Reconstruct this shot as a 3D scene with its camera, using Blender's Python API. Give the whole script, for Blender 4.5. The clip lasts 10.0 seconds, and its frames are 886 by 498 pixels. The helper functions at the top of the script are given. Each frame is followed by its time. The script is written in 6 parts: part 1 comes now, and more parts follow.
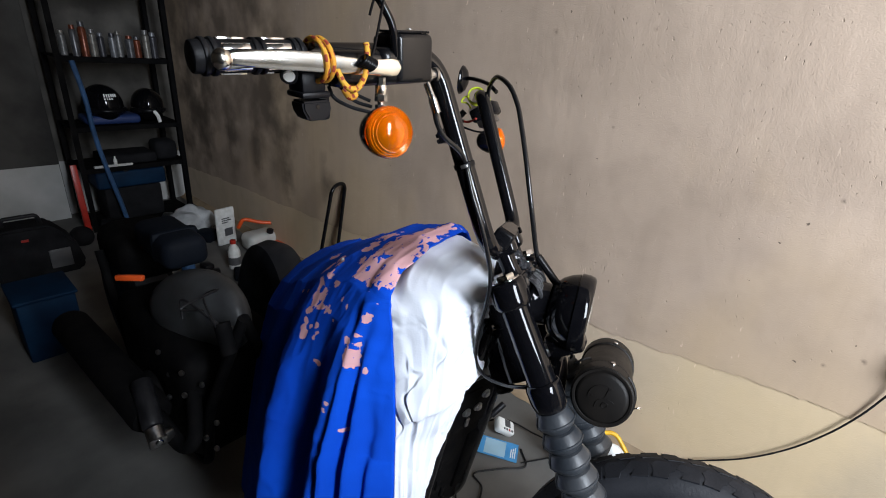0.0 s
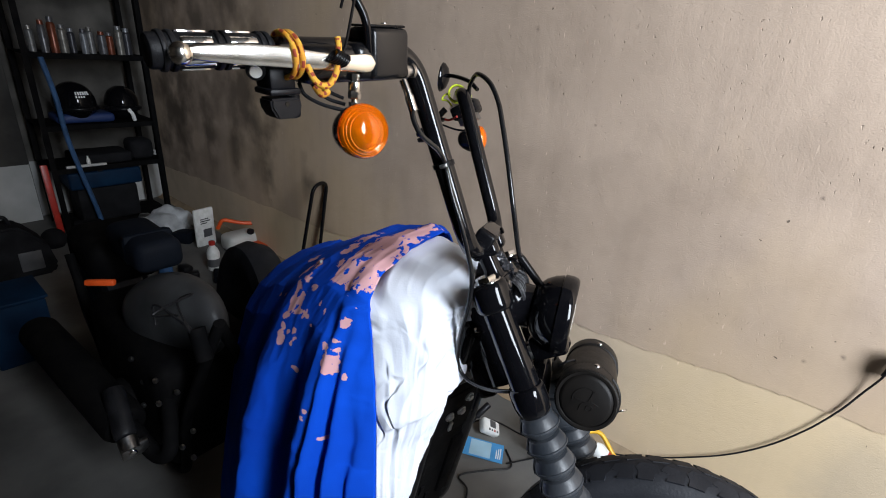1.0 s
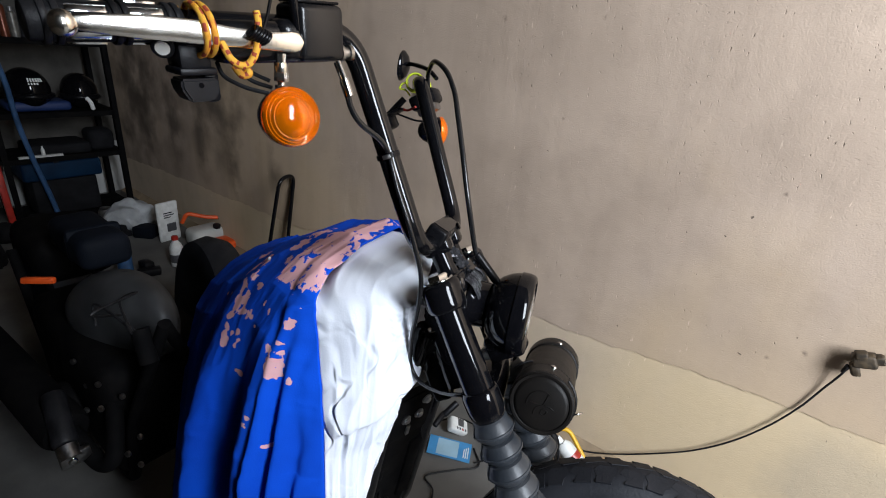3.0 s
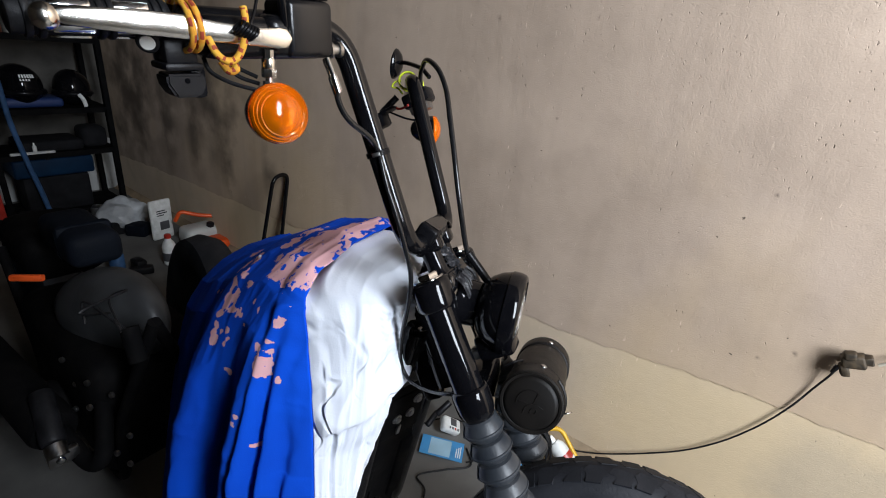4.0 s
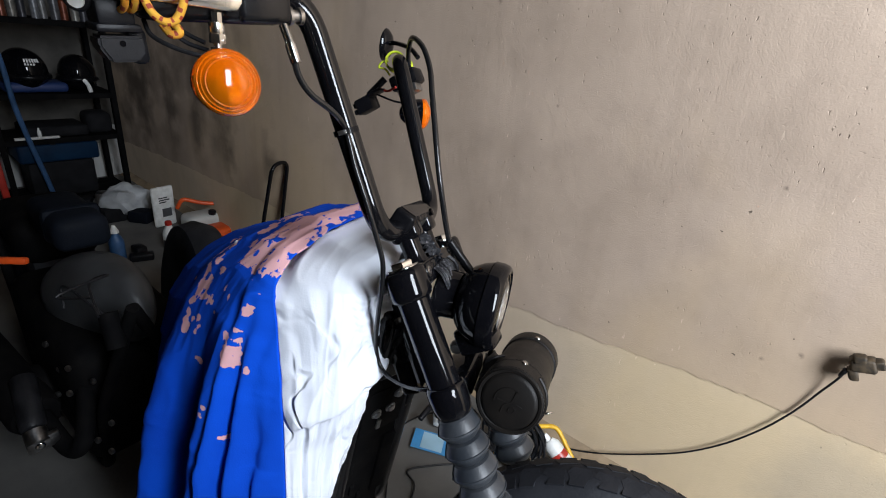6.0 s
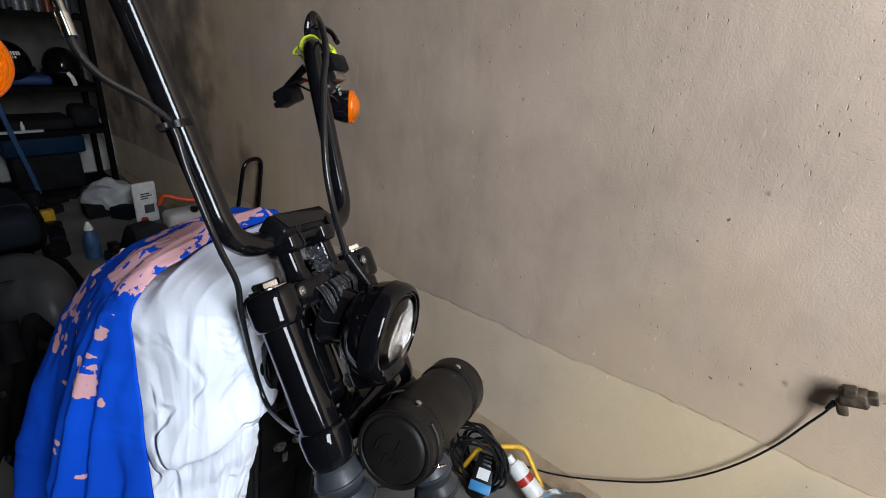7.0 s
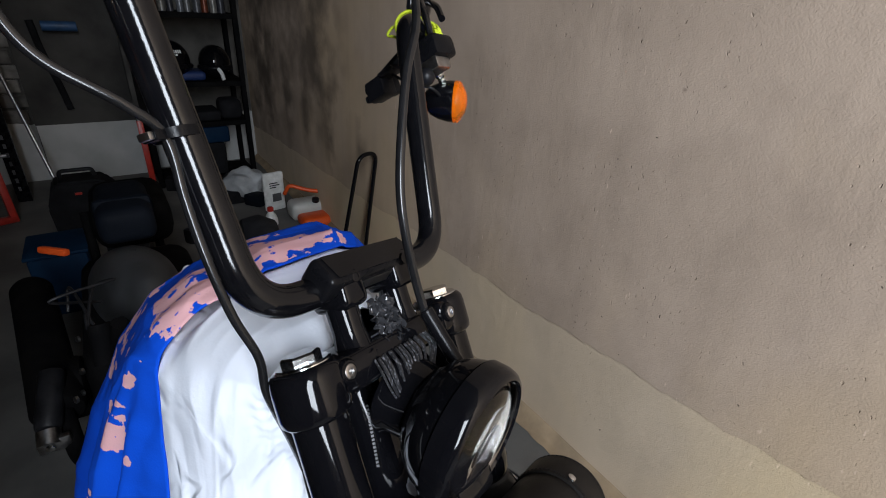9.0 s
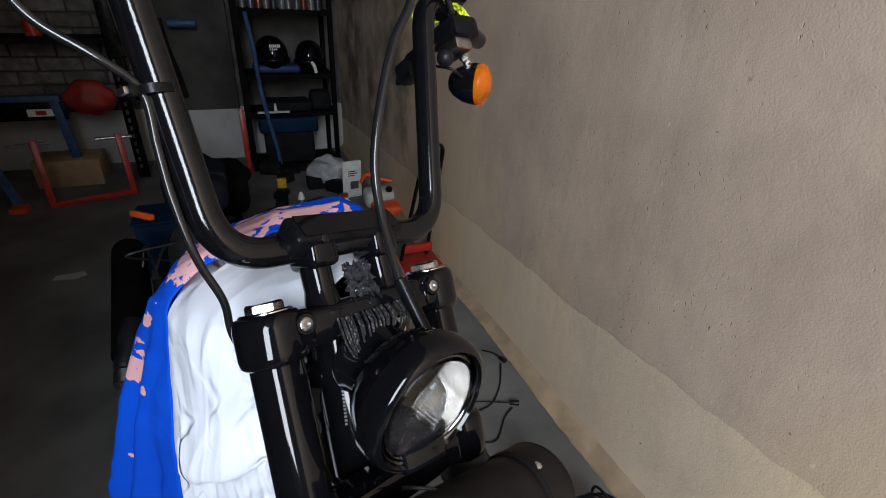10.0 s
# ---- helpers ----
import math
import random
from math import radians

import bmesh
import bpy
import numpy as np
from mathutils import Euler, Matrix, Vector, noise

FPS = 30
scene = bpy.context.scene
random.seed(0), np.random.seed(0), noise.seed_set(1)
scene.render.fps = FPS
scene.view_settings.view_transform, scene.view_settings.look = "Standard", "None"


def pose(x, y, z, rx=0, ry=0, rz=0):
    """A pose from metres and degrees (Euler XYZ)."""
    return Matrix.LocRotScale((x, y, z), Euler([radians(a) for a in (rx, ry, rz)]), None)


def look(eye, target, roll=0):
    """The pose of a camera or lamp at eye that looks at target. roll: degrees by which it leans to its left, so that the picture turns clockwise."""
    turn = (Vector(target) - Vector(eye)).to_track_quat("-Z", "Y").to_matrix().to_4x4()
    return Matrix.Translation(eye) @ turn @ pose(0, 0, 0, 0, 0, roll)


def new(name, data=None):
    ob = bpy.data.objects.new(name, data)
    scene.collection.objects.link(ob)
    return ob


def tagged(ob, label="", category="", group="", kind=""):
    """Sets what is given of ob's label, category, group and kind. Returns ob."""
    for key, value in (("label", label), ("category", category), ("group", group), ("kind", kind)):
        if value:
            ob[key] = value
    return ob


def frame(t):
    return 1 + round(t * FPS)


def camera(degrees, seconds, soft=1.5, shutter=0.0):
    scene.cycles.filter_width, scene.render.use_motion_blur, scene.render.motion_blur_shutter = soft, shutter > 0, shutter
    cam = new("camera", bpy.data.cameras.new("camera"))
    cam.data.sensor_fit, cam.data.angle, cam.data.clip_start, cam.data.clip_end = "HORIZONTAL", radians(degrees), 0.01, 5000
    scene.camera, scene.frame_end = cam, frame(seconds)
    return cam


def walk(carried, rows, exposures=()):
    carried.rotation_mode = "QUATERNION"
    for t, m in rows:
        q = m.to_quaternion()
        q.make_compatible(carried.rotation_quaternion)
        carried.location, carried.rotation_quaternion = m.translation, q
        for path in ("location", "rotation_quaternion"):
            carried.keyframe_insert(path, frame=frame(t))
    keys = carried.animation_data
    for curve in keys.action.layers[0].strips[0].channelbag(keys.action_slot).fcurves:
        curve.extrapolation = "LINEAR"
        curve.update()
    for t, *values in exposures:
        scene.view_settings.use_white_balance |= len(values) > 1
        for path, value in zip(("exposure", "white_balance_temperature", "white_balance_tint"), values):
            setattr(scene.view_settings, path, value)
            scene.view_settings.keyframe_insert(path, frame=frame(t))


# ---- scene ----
cam = camera(86.2, 10.0, soft=1.0)
METRES, EYE, TILT, LEAN, TURN = 0.93, 1.48, -23.0, -4.0, -48.0
EXPO = 0.0
ROWS = [
    (0.0, 0.0, 0.0, 0.0, 0.0, 0.0, -0.0),
    (0.5, 0.0003, 0.0153, 0.0028, -0.91, -0.06, 0.28),
    (1.0, 0.0106, 0.0261, 0.0071, -1.77, -0.22, 0.55),
    (1.5, 0.0438, 0.0471, 0.0095, -2.53, -0.42, 0.64),
    (2.0, 0.0793, 0.0731, 0.0101, -3.17, -0.58, 0.67),
    (2.5, 0.0671, 0.0734, 0.0098, -3.75, -0.77, 0.63),
    (4.0, 0.081, 0.075, 0.0073, -4.63, -0.89, 0.22),
    (4.5, 0.0518, 0.0725, 0.0029, -4.83, -0.86, -0.02),
    (5.0, 0.063, 0.0762, 0.007, -4.96, -0.95, -0.17),
    (6.5, 0.2499, 0.1845, 0.0059, -2.29, -2.01, -1.16),
    (7.0, 0.3578, 0.2519, 0.0283, -1.48, -2.15, -1.47),
    (7.5, 0.3324, 0.2836, 0.0416, 0.57, -2.41, -1.96),
    (8.0, 0.297, 0.3131, 0.0505, 5.0, -2.76, -3.01),
    (8.5, 0.3276, 0.4216, 0.0712, 9.45, -3.37, -3.99),
    (9.0, 0.3559, 0.5069, 0.1011, 12.81, -3.93, -4.83),
    (9.5, 0.3686, 0.4975, 0.069, 18.24, -4.67, -6.52),
    (10.0, 0.4894, 0.5393, 0.0843, 23.29, -5.3, -8.35),
]
walk(cam, [(t, pose(0, 0, EYE, TILT, LEAN, TURN) @ pose(METRES * x, METRES * y, METRES * z, 90 + pitch, roll, yaw)) for t, x, y, z, yaw, pitch, roll in ROWS], [(0, EXPO + 0.1), (2.5, EXPO), (5, EXPO - 0.08), (6.5, EXPO - 0.1), (7, EXPO - 0.28), (7.5, EXPO - 0.28), (8, EXPO - 0.18), (8.5, EXPO - 0.28), (9, EXPO - 0.3), (9.5, EXPO + 0.05), (10, EXPO - 0.28)])

# ---- world and daylight: sky beyond the tall opening behind the camera ----
world = bpy.data.worlds.new("world")
scene.world = world
world.use_nodes = True
wn = world.node_tree
sky = wn.nodes.new("ShaderNodeTexSky")
sky.sky_type = "NISHITA"
sky.sun_disc = False
sky.sun_elevation, sky.sun_rotation = radians(48), radians(150)
wn.links.new(sky.outputs[0], wn.nodes["Background"].inputs[0])
wn.nodes["Background"].inputs[1].default_value = 0.05
sun_data = bpy.data.lights.new("sun", "SUN")
sun_data.energy, sun_data.angle, sun_data.color = 2.5, radians(0.5), (1.0, 0.95, 0.88)
sun = new("sun", sun_data)
sun.matrix_world = look((0, 0, 0), (-0.4, -0.6, -0.85)) @ pose(0, 0, 0)
# area lamp for daylight from behind the camera; its opening is assumed
opening_data = bpy.data.lights.new("opening_daylight", "AREA")
opening_data.shape, opening_data.size, opening_data.size_y = "RECTANGLE", 1.2, 2.3
opening_data.energy, opening_data.color = 318, (0.83, 0.905, 1.0)
opening_light = new("opening_daylight", opening_data)
opening_light.matrix_world = look((0.1, -2.34, 2.62), (1.65, -1.255, 2.2))


# ---- materials ----
def material(name, color, rough=0.5, metal=0.0, second=None, scale=8.0, bump=0.0, bump_scale=60.0, coat=0.0, detail=5.0, contrast=(0.35, 0.65), sheen=0.0, spec=0.5):
    """A principled material with mottled colour at one scale and fine relief at another."""
    m = bpy.data.materials.new(name)
    m.use_nodes = True
    n, k = m.node_tree.nodes, m.node_tree.links
    b = n["Principled BSDF"]
    b.inputs["Roughness"].default_value = rough
    b.inputs["Metallic"].default_value = metal
    b.inputs["Coat Weight"].default_value = coat
    b.inputs["Coat Roughness"].default_value = 0.04
    b.inputs["Sheen Weight"].default_value = sheen
    b.inputs["Specular IOR Level"].default_value = spec
    geo = n.new("ShaderNodeNewGeometry")
    if second is None:
        second = tuple(c * 0.8 for c in color)
    tex = n.new("ShaderNodeTexNoise")
    tex.inputs["Scale"].default_value, tex.inputs["Detail"].default_value = scale, detail
    k.new(geo.outputs["Position"], tex.inputs["Vector"])
    ramp = n.new("ShaderNodeValToRGB")
    ramp.color_ramp.elements[0].position, ramp.color_ramp.elements[1].position = contrast
    ramp.color_ramp.elements[0].color, ramp.color_ramp.elements[1].color = (*second, 1), (*color, 1)
    k.new(tex.outputs["Fac"], ramp.inputs["Fac"])
    k.new(ramp.outputs["Color"], b.inputs["Base Color"])
    if bump:
        fine = n.new("ShaderNodeTexNoise")
        fine.inputs["Scale"].default_value, fine.inputs["Detail"].default_value = bump_scale, 6
        k.new(geo.outputs["Position"], fine.inputs["Vector"])
        bn = n.new("ShaderNodeBump")
        bn.inputs["Strength"].default_value, bn.inputs["Distance"].default_value = bump, 0.004
        k.new(fine.outputs["Fac"], bn.inputs["Height"])
        k.new(bn.outputs["Normal"], b.inputs["Normal"])
    rr = n.new("ShaderNodeMapRange")
    rr.inputs["To Min"].default_value, rr.inputs["To Max"].default_value = max(0.02, rough * 0.8), min(1, rough * 1.25)
    k.new(tex.outputs["Fac"], rr.inputs["Value"])
    k.new(rr.outputs["Result"], b.inputs["Roughness"])
    return m


def glass(name, color, rough=0.05, ior=1.45):
    m = bpy.data.materials.new(name)
    m.use_nodes = True
    b = m.node_tree.nodes["Principled BSDF"]
    b.inputs["Base Color"].default_value = (*color, 1)
    b.inputs["Roughness"].default_value, b.inputs["Transmission Weight"].default_value, b.inputs["IOR"].default_value = rough, 1.0, ior
    return m


BLACK = material("black_gloss_paint", (0.003, 0.003, 0.004), 0.06, spec=0.3, second=(0.004, 0.004, 0.005), scale=30)
BLACK_SATIN = material("black_satin_paint", (0.005, 0.005, 0.006), 0.27, spec=0.14, second=(0.004, 0.004, 0.005), scale=40, bump=0.06, bump_scale=300)
BAR_BLACK = material("black_bar_enamel", (0.003, 0.003, 0.004), 0.11, spec=0.4, second=(0.005, 0.005, 0.006), scale=60, bump=0.03, bump_scale=300)
HOSE = material("glossy_hose_rubber", (0.007, 0.007, 0.008), 0.22, spec=0.5, second=(0.011, 0.011, 0.012), scale=40)
CAST_BLACK = material("black_cast_alloy", (0.006, 0.006, 0.007), 0.24, spec=0.4, second=(0.004, 0.004, 0.005), scale=50, bump=0.05, bump_scale=400)
MATT_BLACK = material("matt_black_paint", (0.003, 0.003, 0.0035), 0.75, spec=0.05, second=(0.006, 0.0055, 0.0055), scale=16, bump=0.15, bump_scale=120)
PLASTIC = material("black_plastic", (0.008, 0.008, 0.010), 0.4, spec=0.22, scale=60, bump=0.08, bump_scale=500)
RUBBER = material("black_rubber", (0.006, 0.006, 0.007), 0.45, spec=0.2, second=(0.016, 0.016, 0.018), scale=25, bump=0.15, bump_scale=200)
GAITER = material("dusty_rubber", (0.018, 0.022, 0.028), 0.4, spec=0.35, second=(0.042, 0.046, 0.052), scale=18, bump=0.12, bump_scale=150)
TYRE = material("tyre_rubber", (0.009, 0.010, 0.013), 0.6, spec=0.22, second=(0.018, 0.019, 0.023), scale=14, bump=0.2, bump_scale=180)
LEATHER = material("black_leather", (0.006, 0.0053, 0.005), 0.42, spec=0.16, second=(0.011, 0.0095, 0.0085), scale=22, bump=0.12, bump_scale=420)
CHROME = material("chrome", (0.72, 0.73, 0.74), 0.12, 1.0, second=(0.6, 0.6, 0.6), scale=40, bump=0.03, bump_scale=400)
BLACK_CHROME = material("black_chrome", (0.16, 0.16, 0.165), 0.1, 1.0, second=(0.12, 0.12, 0.125), scale=40)
POLISHED = material("polished_alloy", (0.95, 0.92, 0.86), 0.2, 1.0, second=(0.9, 0.86, 0.78), scale=30, bump=0.03, bump_scale=200)
REFLECTOR = material("lamp_reflector", (0.9, 0.88, 0.84), 0.2, 0.76, second=(0.66, 0.64, 0.6), scale=70, bump=0.3, bump_scale=80)
LAMP_BOWL = material("satin_lamp_bowl", (0.92, 0.89, 0.82), 0.35, 0.1, second=(0.85, 0.82, 0.74), scale=90, bump=0.25, bump_scale=120)
STEEL = material("worn_steel", (0.45, 0.45, 0.46), 0.3, 1.0, second=(0.3, 0.29, 0.28), scale=60, bump=0.08, bump_scale=300)
AMBER = material("amber_plastic", (0.9, 0.2, 0.01), 0.12, second=(0.8, 0.15, 0.008), scale=20, coat=1.0)
LIME = material("lime_cord", (0.62, 0.72, 0.03), 0.6, second=(0.5, 0.6, 0.02), scale=80)
YELLOW_PAINT = material("yellow_paint", (0.72, 0.42, 0.02), 0.4, second=(0.55, 0.3, 0.015), scale=40, bump=0.05)
WHITE_PLASTIC = material("white_plastic", (0.75, 0.75, 0.73), 0.4, second=(0.6, 0.6, 0.57), scale=30)
RED_PAINT = material("red_paint", (0.45, 0.025, 0.015), 0.35, second=(0.3, 0.02, 0.012), scale=20)
BLUE_PAINT = material("blue_paint", (0.03, 0.09, 0.21), 0.5, second=(0.018, 0.055, 0.13), scale=20)
ORANGE_PLASTIC = material("orange_plastic", (0.75, 0.1, 0.015), 0.4, second=(0.6, 0.07, 0.01), scale=20)
GREY_PAINT = material("grey_dusty_paint", (0.09, 0.09, 0.095), 0.4, second=(0.05, 0.05, 0.053), scale=9, bump=0.1)
DUSTY_TANK = material("dusty_grey_tank", (0.06, 0.062, 0.065), 0.45, spec=0.3, second=(0.032, 0.033, 0.035), scale=9, bump=0.1)
NAVY_VINYL = material("navy_vinyl", (0.006, 0.008, 0.013), 0.65, spec=0.08, second=(0.005, 0.007, 0.011), scale=15, bump=0.2, bump_scale=200)
BLUE_BOX = material("blue_crate_plastic", (0.005, 0.025, 0.06), 0.6, spec=0.1, second=(0.003, 0.013, 0.034), scale=8)
CLEAR = glass("clear_glass", (1, 1, 1), 0.02)
MIRROR = material("mirror_glass", (0.8, 0.8, 0.8), 0.03, 1.0, second=(0.78, 0.78, 0.78))
CARTON = material("cardboard", (0.38, 0.26, 0.15), 0.8, second=(0.3, 0.2, 0.11), scale=12, bump=0.1)
PAPER_BLUE = material("blue_printed_card", (0.06, 0.3, 0.62), 0.4, second=(0.05, 0.24, 0.5), scale=30)
WHITE_PRINT = material("white_print", (0.8, 0.8, 0.8), 0.5, second=(0.75, 0.75, 0.75))
WIRE_SLEEVE = material("braided_sleeve", (0.012, 0.012, 0.014), 0.35, second=(0.17, 0.17, 0.19), scale=420, detail=1, contrast=(0.34, 0.42), bump=0.3, bump_scale=600)
FILM = material("crumpled_dark_film", (0.05, 0.05, 0.055), 0.12, 0.2, second=(0.02, 0.02, 0.022), scale=40, bump=0.4, bump_scale=80)
DARK_STUFF = material("dark_cloth", (0.008, 0.008, 0.009), 0.85, spec=0.1, second=(0.014, 0.014, 0.016), scale=10, bump=0.3, bump_scale=60)
CONCRETE = material("concrete_floor", (0.17, 0.163, 0.152), 0.75, second=(0.085, 0.082, 0.078), scale=2.6, bump=0.35, bump_scale=40, detail=9)
CEILING = material("ceiling_boards", (0.06, 0.052, 0.045), 0.9, second=(0.035, 0.03, 0.026), scale=3, bump=0.2)
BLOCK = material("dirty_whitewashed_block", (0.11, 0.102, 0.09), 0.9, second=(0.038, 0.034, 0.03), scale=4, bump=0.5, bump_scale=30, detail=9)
# pier plaster, a darker grey than the block walls
DARK_PLASTER = material("dark_grey_plaster", (0.07, 0.066, 0.06), 0.9, second=(0.024, 0.022, 0.02), scale=3.2, bump=0.5, bump_scale=30, detail=9)
WHITEWASH = material("whitewash", (0.5, 0.5, 0.49), 0.85, second=(0.36, 0.36, 0.345), scale=3, bump=0.3, bump_scale=25)
MORTAR = material("tan_mortar", (0.36, 0.26, 0.16), 0.9, second=(0.22, 0.16, 0.1), scale=9, bump=0.5, bump_scale=60)
GROUND = material("yard_ground", (0.25, 0.23, 0.2), 0.9, second=(0.18, 0.16, 0.14), scale=1.5, bump=0.3)
WHITE_SHEET = material("white_cotton", (0.83, 0.86, 0.94), 0.9, second=(0.77, 0.805, 0.89), scale=5, bump=0.08, bump_scale=260, spec=0.2)


def creased(m, scale, depth):
    """Fold lines pressed into a cloth, in patches."""
    n, k = m.node_tree.nodes, m.node_tree.links
    geo = n.new("ShaderNodeNewGeometry")
    lines, patch = n.new("ShaderNodeTexNoise"), n.new("ShaderNodeTexNoise")
    for t, size, detail, warp in ((lines, scale, 1.5, 0.9), (patch, scale * 0.5, 2, 0)):
        t.inputs["Scale"].default_value, t.inputs["Detail"].default_value, t.inputs["Distortion"].default_value = size, detail, warp
        k.new(geo.outputs["Position"], t.inputs["Vector"])
    off, fold = n.new("ShaderNodeMath"), n.new("ShaderNodeMath")
    off.operation, fold.operation = "SUBTRACT", "ABSOLUTE"
    off.inputs[1].default_value = 0.5
    k.new(lines.outputs["Fac"], off.inputs[0])
    k.new(off.outputs["Value"], fold.inputs[0])
    ridge, where = n.new("ShaderNodeMapRange"), n.new("ShaderNodeMapRange")
    for r, src, lo, hi in ((ridge, fold.outputs["Value"], 0.0, 0.07), (where, patch.outputs["Fac"], 0.42, 0.58)):
        r.interpolation_type = "SMOOTHSTEP"
        r.inputs["From Min"].default_value, r.inputs["From Max"].default_value = lo, hi
        k.new(src, r.inputs["Value"])
    both, bump = n.new("ShaderNodeMath"), n.new("ShaderNodeBump")
    both.operation = "MULTIPLY"
    k.new(ridge.outputs["Result"], both.inputs[0])
    k.new(where.outputs["Result"], both.inputs[1])
    bump.inputs["Distance"].default_value = depth
    k.new(both.outputs["Value"], bump.inputs["Height"])
    b = n["Principled BSDF"]
    k.new(b.inputs["Normal"].links[0].from_socket, bump.inputs["Normal"])
    k.new(bump.outputs["Normal"], b.inputs["Normal"])


creased(WHITE_SHEET, 9.0, 0.004)



# ---- mesh helpers ----
def link(name, bm, mat, smooth=True, sharp=40):
    me = bpy.data.meshes.new(name)
    bmesh.ops.recalc_face_normals(bm, faces=bm.faces)
    bm.to_mesh(me)
    bm.free()
    me.materials.append(mat)
    if smooth:
        me.polygons.foreach_set("use_smooth", [True] * len(me.polygons))
        me.set_sharp_from_angle(angle=radians(sharp))
    return new(name, me)


AREA = [Matrix()]


def area(x=0.0, y=0.0, z=0.0):
    """From here on things stand displaced by this much."""
    AREA[0] = Matrix.Translation((x, y, z))


def thing(name, base, label, category, group=""):
    ob = new(name)
    ob.empty_display_size = 0.1
    ob.matrix_basis = AREA[0] @ Matrix.Translation(base)
    return tagged(ob, label, category, group)


def part(name, bm, mat, parent, label="", smooth=True, sharp=40):
    ob = link(name, bm, mat, smooth, sharp)
    ob.parent = parent
    if parent.type == "EMPTY":
        ob.matrix_parent_inverse = parent.matrix_basis.inverted() @ AREA[0]
    if label:
        tagged(ob, label)
    return ob


def solo(name, bm, mat, label, category, group="", kind="", smooth=True, sharp=40):
    ob = link(name, bm, mat, smooth, sharp)
    ob.matrix_basis = AREA[0].copy()
    return tagged(ob, label, category, group, kind)


def box(bm, a, b, bevel=0.0, m=None, seg=2):
    """A box from corner a to corner b, its edges rounded by bevel."""
    a, b = Vector(a), Vector(b)
    made = bmesh.ops.create_cube(bm, size=1.0, matrix=Matrix.Translation((a + b) / 2) @ Matrix.Diagonal((*(abs(v) for v in b - a), 1)))["verts"]
    if bevel:
        edges = list({e for v in made for e in v.link_edges})
        res = bmesh.ops.bevel(bm, geom=edges, offset=bevel, segments=seg, profile=0.5, affect="EDGES")
        made = list({v for f in res["faces"] for v in f.verts} | {v for v in made if v.is_valid})
    if m is not None:
        bmesh.ops.transform(bm, matrix=m, verts=made)
    return bm


def lathe(bm, profile, m=None, seg=24, cap=True):
    """A turned shape: profile rows (z, r) round the z axis."""
    m = m or Matrix()
    rings = []
    for z, r in profile:
        rings.append([bm.verts.new(m @ Vector((r * math.cos(2 * math.pi * i / seg), r * math.sin(2 * math.pi * i / seg), z))) for i in range(seg)])
    for a, b in zip(rings, rings[1:]):
        for i in range(seg):
            bm.faces.new((a[i], a[(i + 1) % seg], b[(i + 1) % seg], b[i]))
    if cap:
        bm.faces.new(rings[0][::-1])
        bm.faces.new(rings[-1])
    return bm


def axis(p, q):
    """A matrix whose z axis runs from p towards q."""
    p, q = Vector(p), Vector(q)
    return Matrix.Translation(p) @ (q - p).to_track_quat("Z", "Y").to_matrix().to_4x4()


def rod(bm, p, q, r, r2=None, seg=14, round_end=0.0):
    d = (Vector(q) - Vector(p)).length
    r2 = r if r2 is None else r2
    e = round_end
    prof = [(0, r), (d, r2)] if not e else [(0, r - e), (e * 0.3, r - e * 0.3), (e, r), (d - e, r2), (d - e * 0.3, r2 - e * 0.3), (d, r2 - e)]
    return lathe(bm, prof, axis(p, q), seg)


def rounded(points, radius, n=6):
    """A polyline with its corners rounded."""
    pts = [Vector(p) for p in points]
    out = [pts[0]]
    for a, b, c in zip(pts, pts[1:], pts[2:]):
        u, v = (a - b), (c - b)
        k = min(radius, u.length * 0.48, v.length * 0.48)
        p, q = b + u.normalized() * k, b + v.normalized() * k
        for i in range(n + 1):
            s = i / n
            out.append(p * (1 - s) ** 2 + b * 2 * s * (1 - s) + q * s * s)
    out.append(pts[-1])
    return out


def spline(points, n=8):
    """A smooth line through all the points."""
    p = [Vector(v) for v in points]
    p = [p[0] * 2 - p[1]] + p + [p[-1] * 2 - p[-2]]
    out = []
    for a, b, c, d in zip(p, p[1:], p[2:], p[3:]):
        for i in range(n):
            s = i / n
            out.append(0.5 * (2 * b + (c - a) * s + (2 * a - 5 * b + 4 * c - d) * s * s + (3 * b - a - 3 * c + d) * s ** 3))
    out.append(p[-2])
    return out


def tube(bm, path, r, seg=12, cap=True, radii=None):
    """A round tube along a line, with the frame carried along it."""
    path = [Vector(p) for p in path]
    t0 = (path[1] - path[0]).normalized()
    side = t0.orthogonal().normalized()
    rings = []
    for i, p in enumerate(path):
        t = (path[min(i + 1, len(path) - 1)] - path[max(i - 1, 0)]).normalized()
        side = (side - t * side.dot(t)).normalized()
        up = t.cross(side)
        rr = radii[i] if radii else r
        rings.append([bm.verts.new(p + (side * math.cos(2 * math.pi * j / seg) + up * math.sin(2 * math.pi * j / seg)) * rr) for j in range(seg)])
    for a, b in zip(rings, rings[1:]):
        for j in range(seg):
            bm.faces.new((a[j], a[(j + 1) % seg], b[(j + 1) % seg], b[j]))
    if cap:
        bm.faces.new(rings[0][::-1])
        bm.faces.new(rings[-1])
    return bm


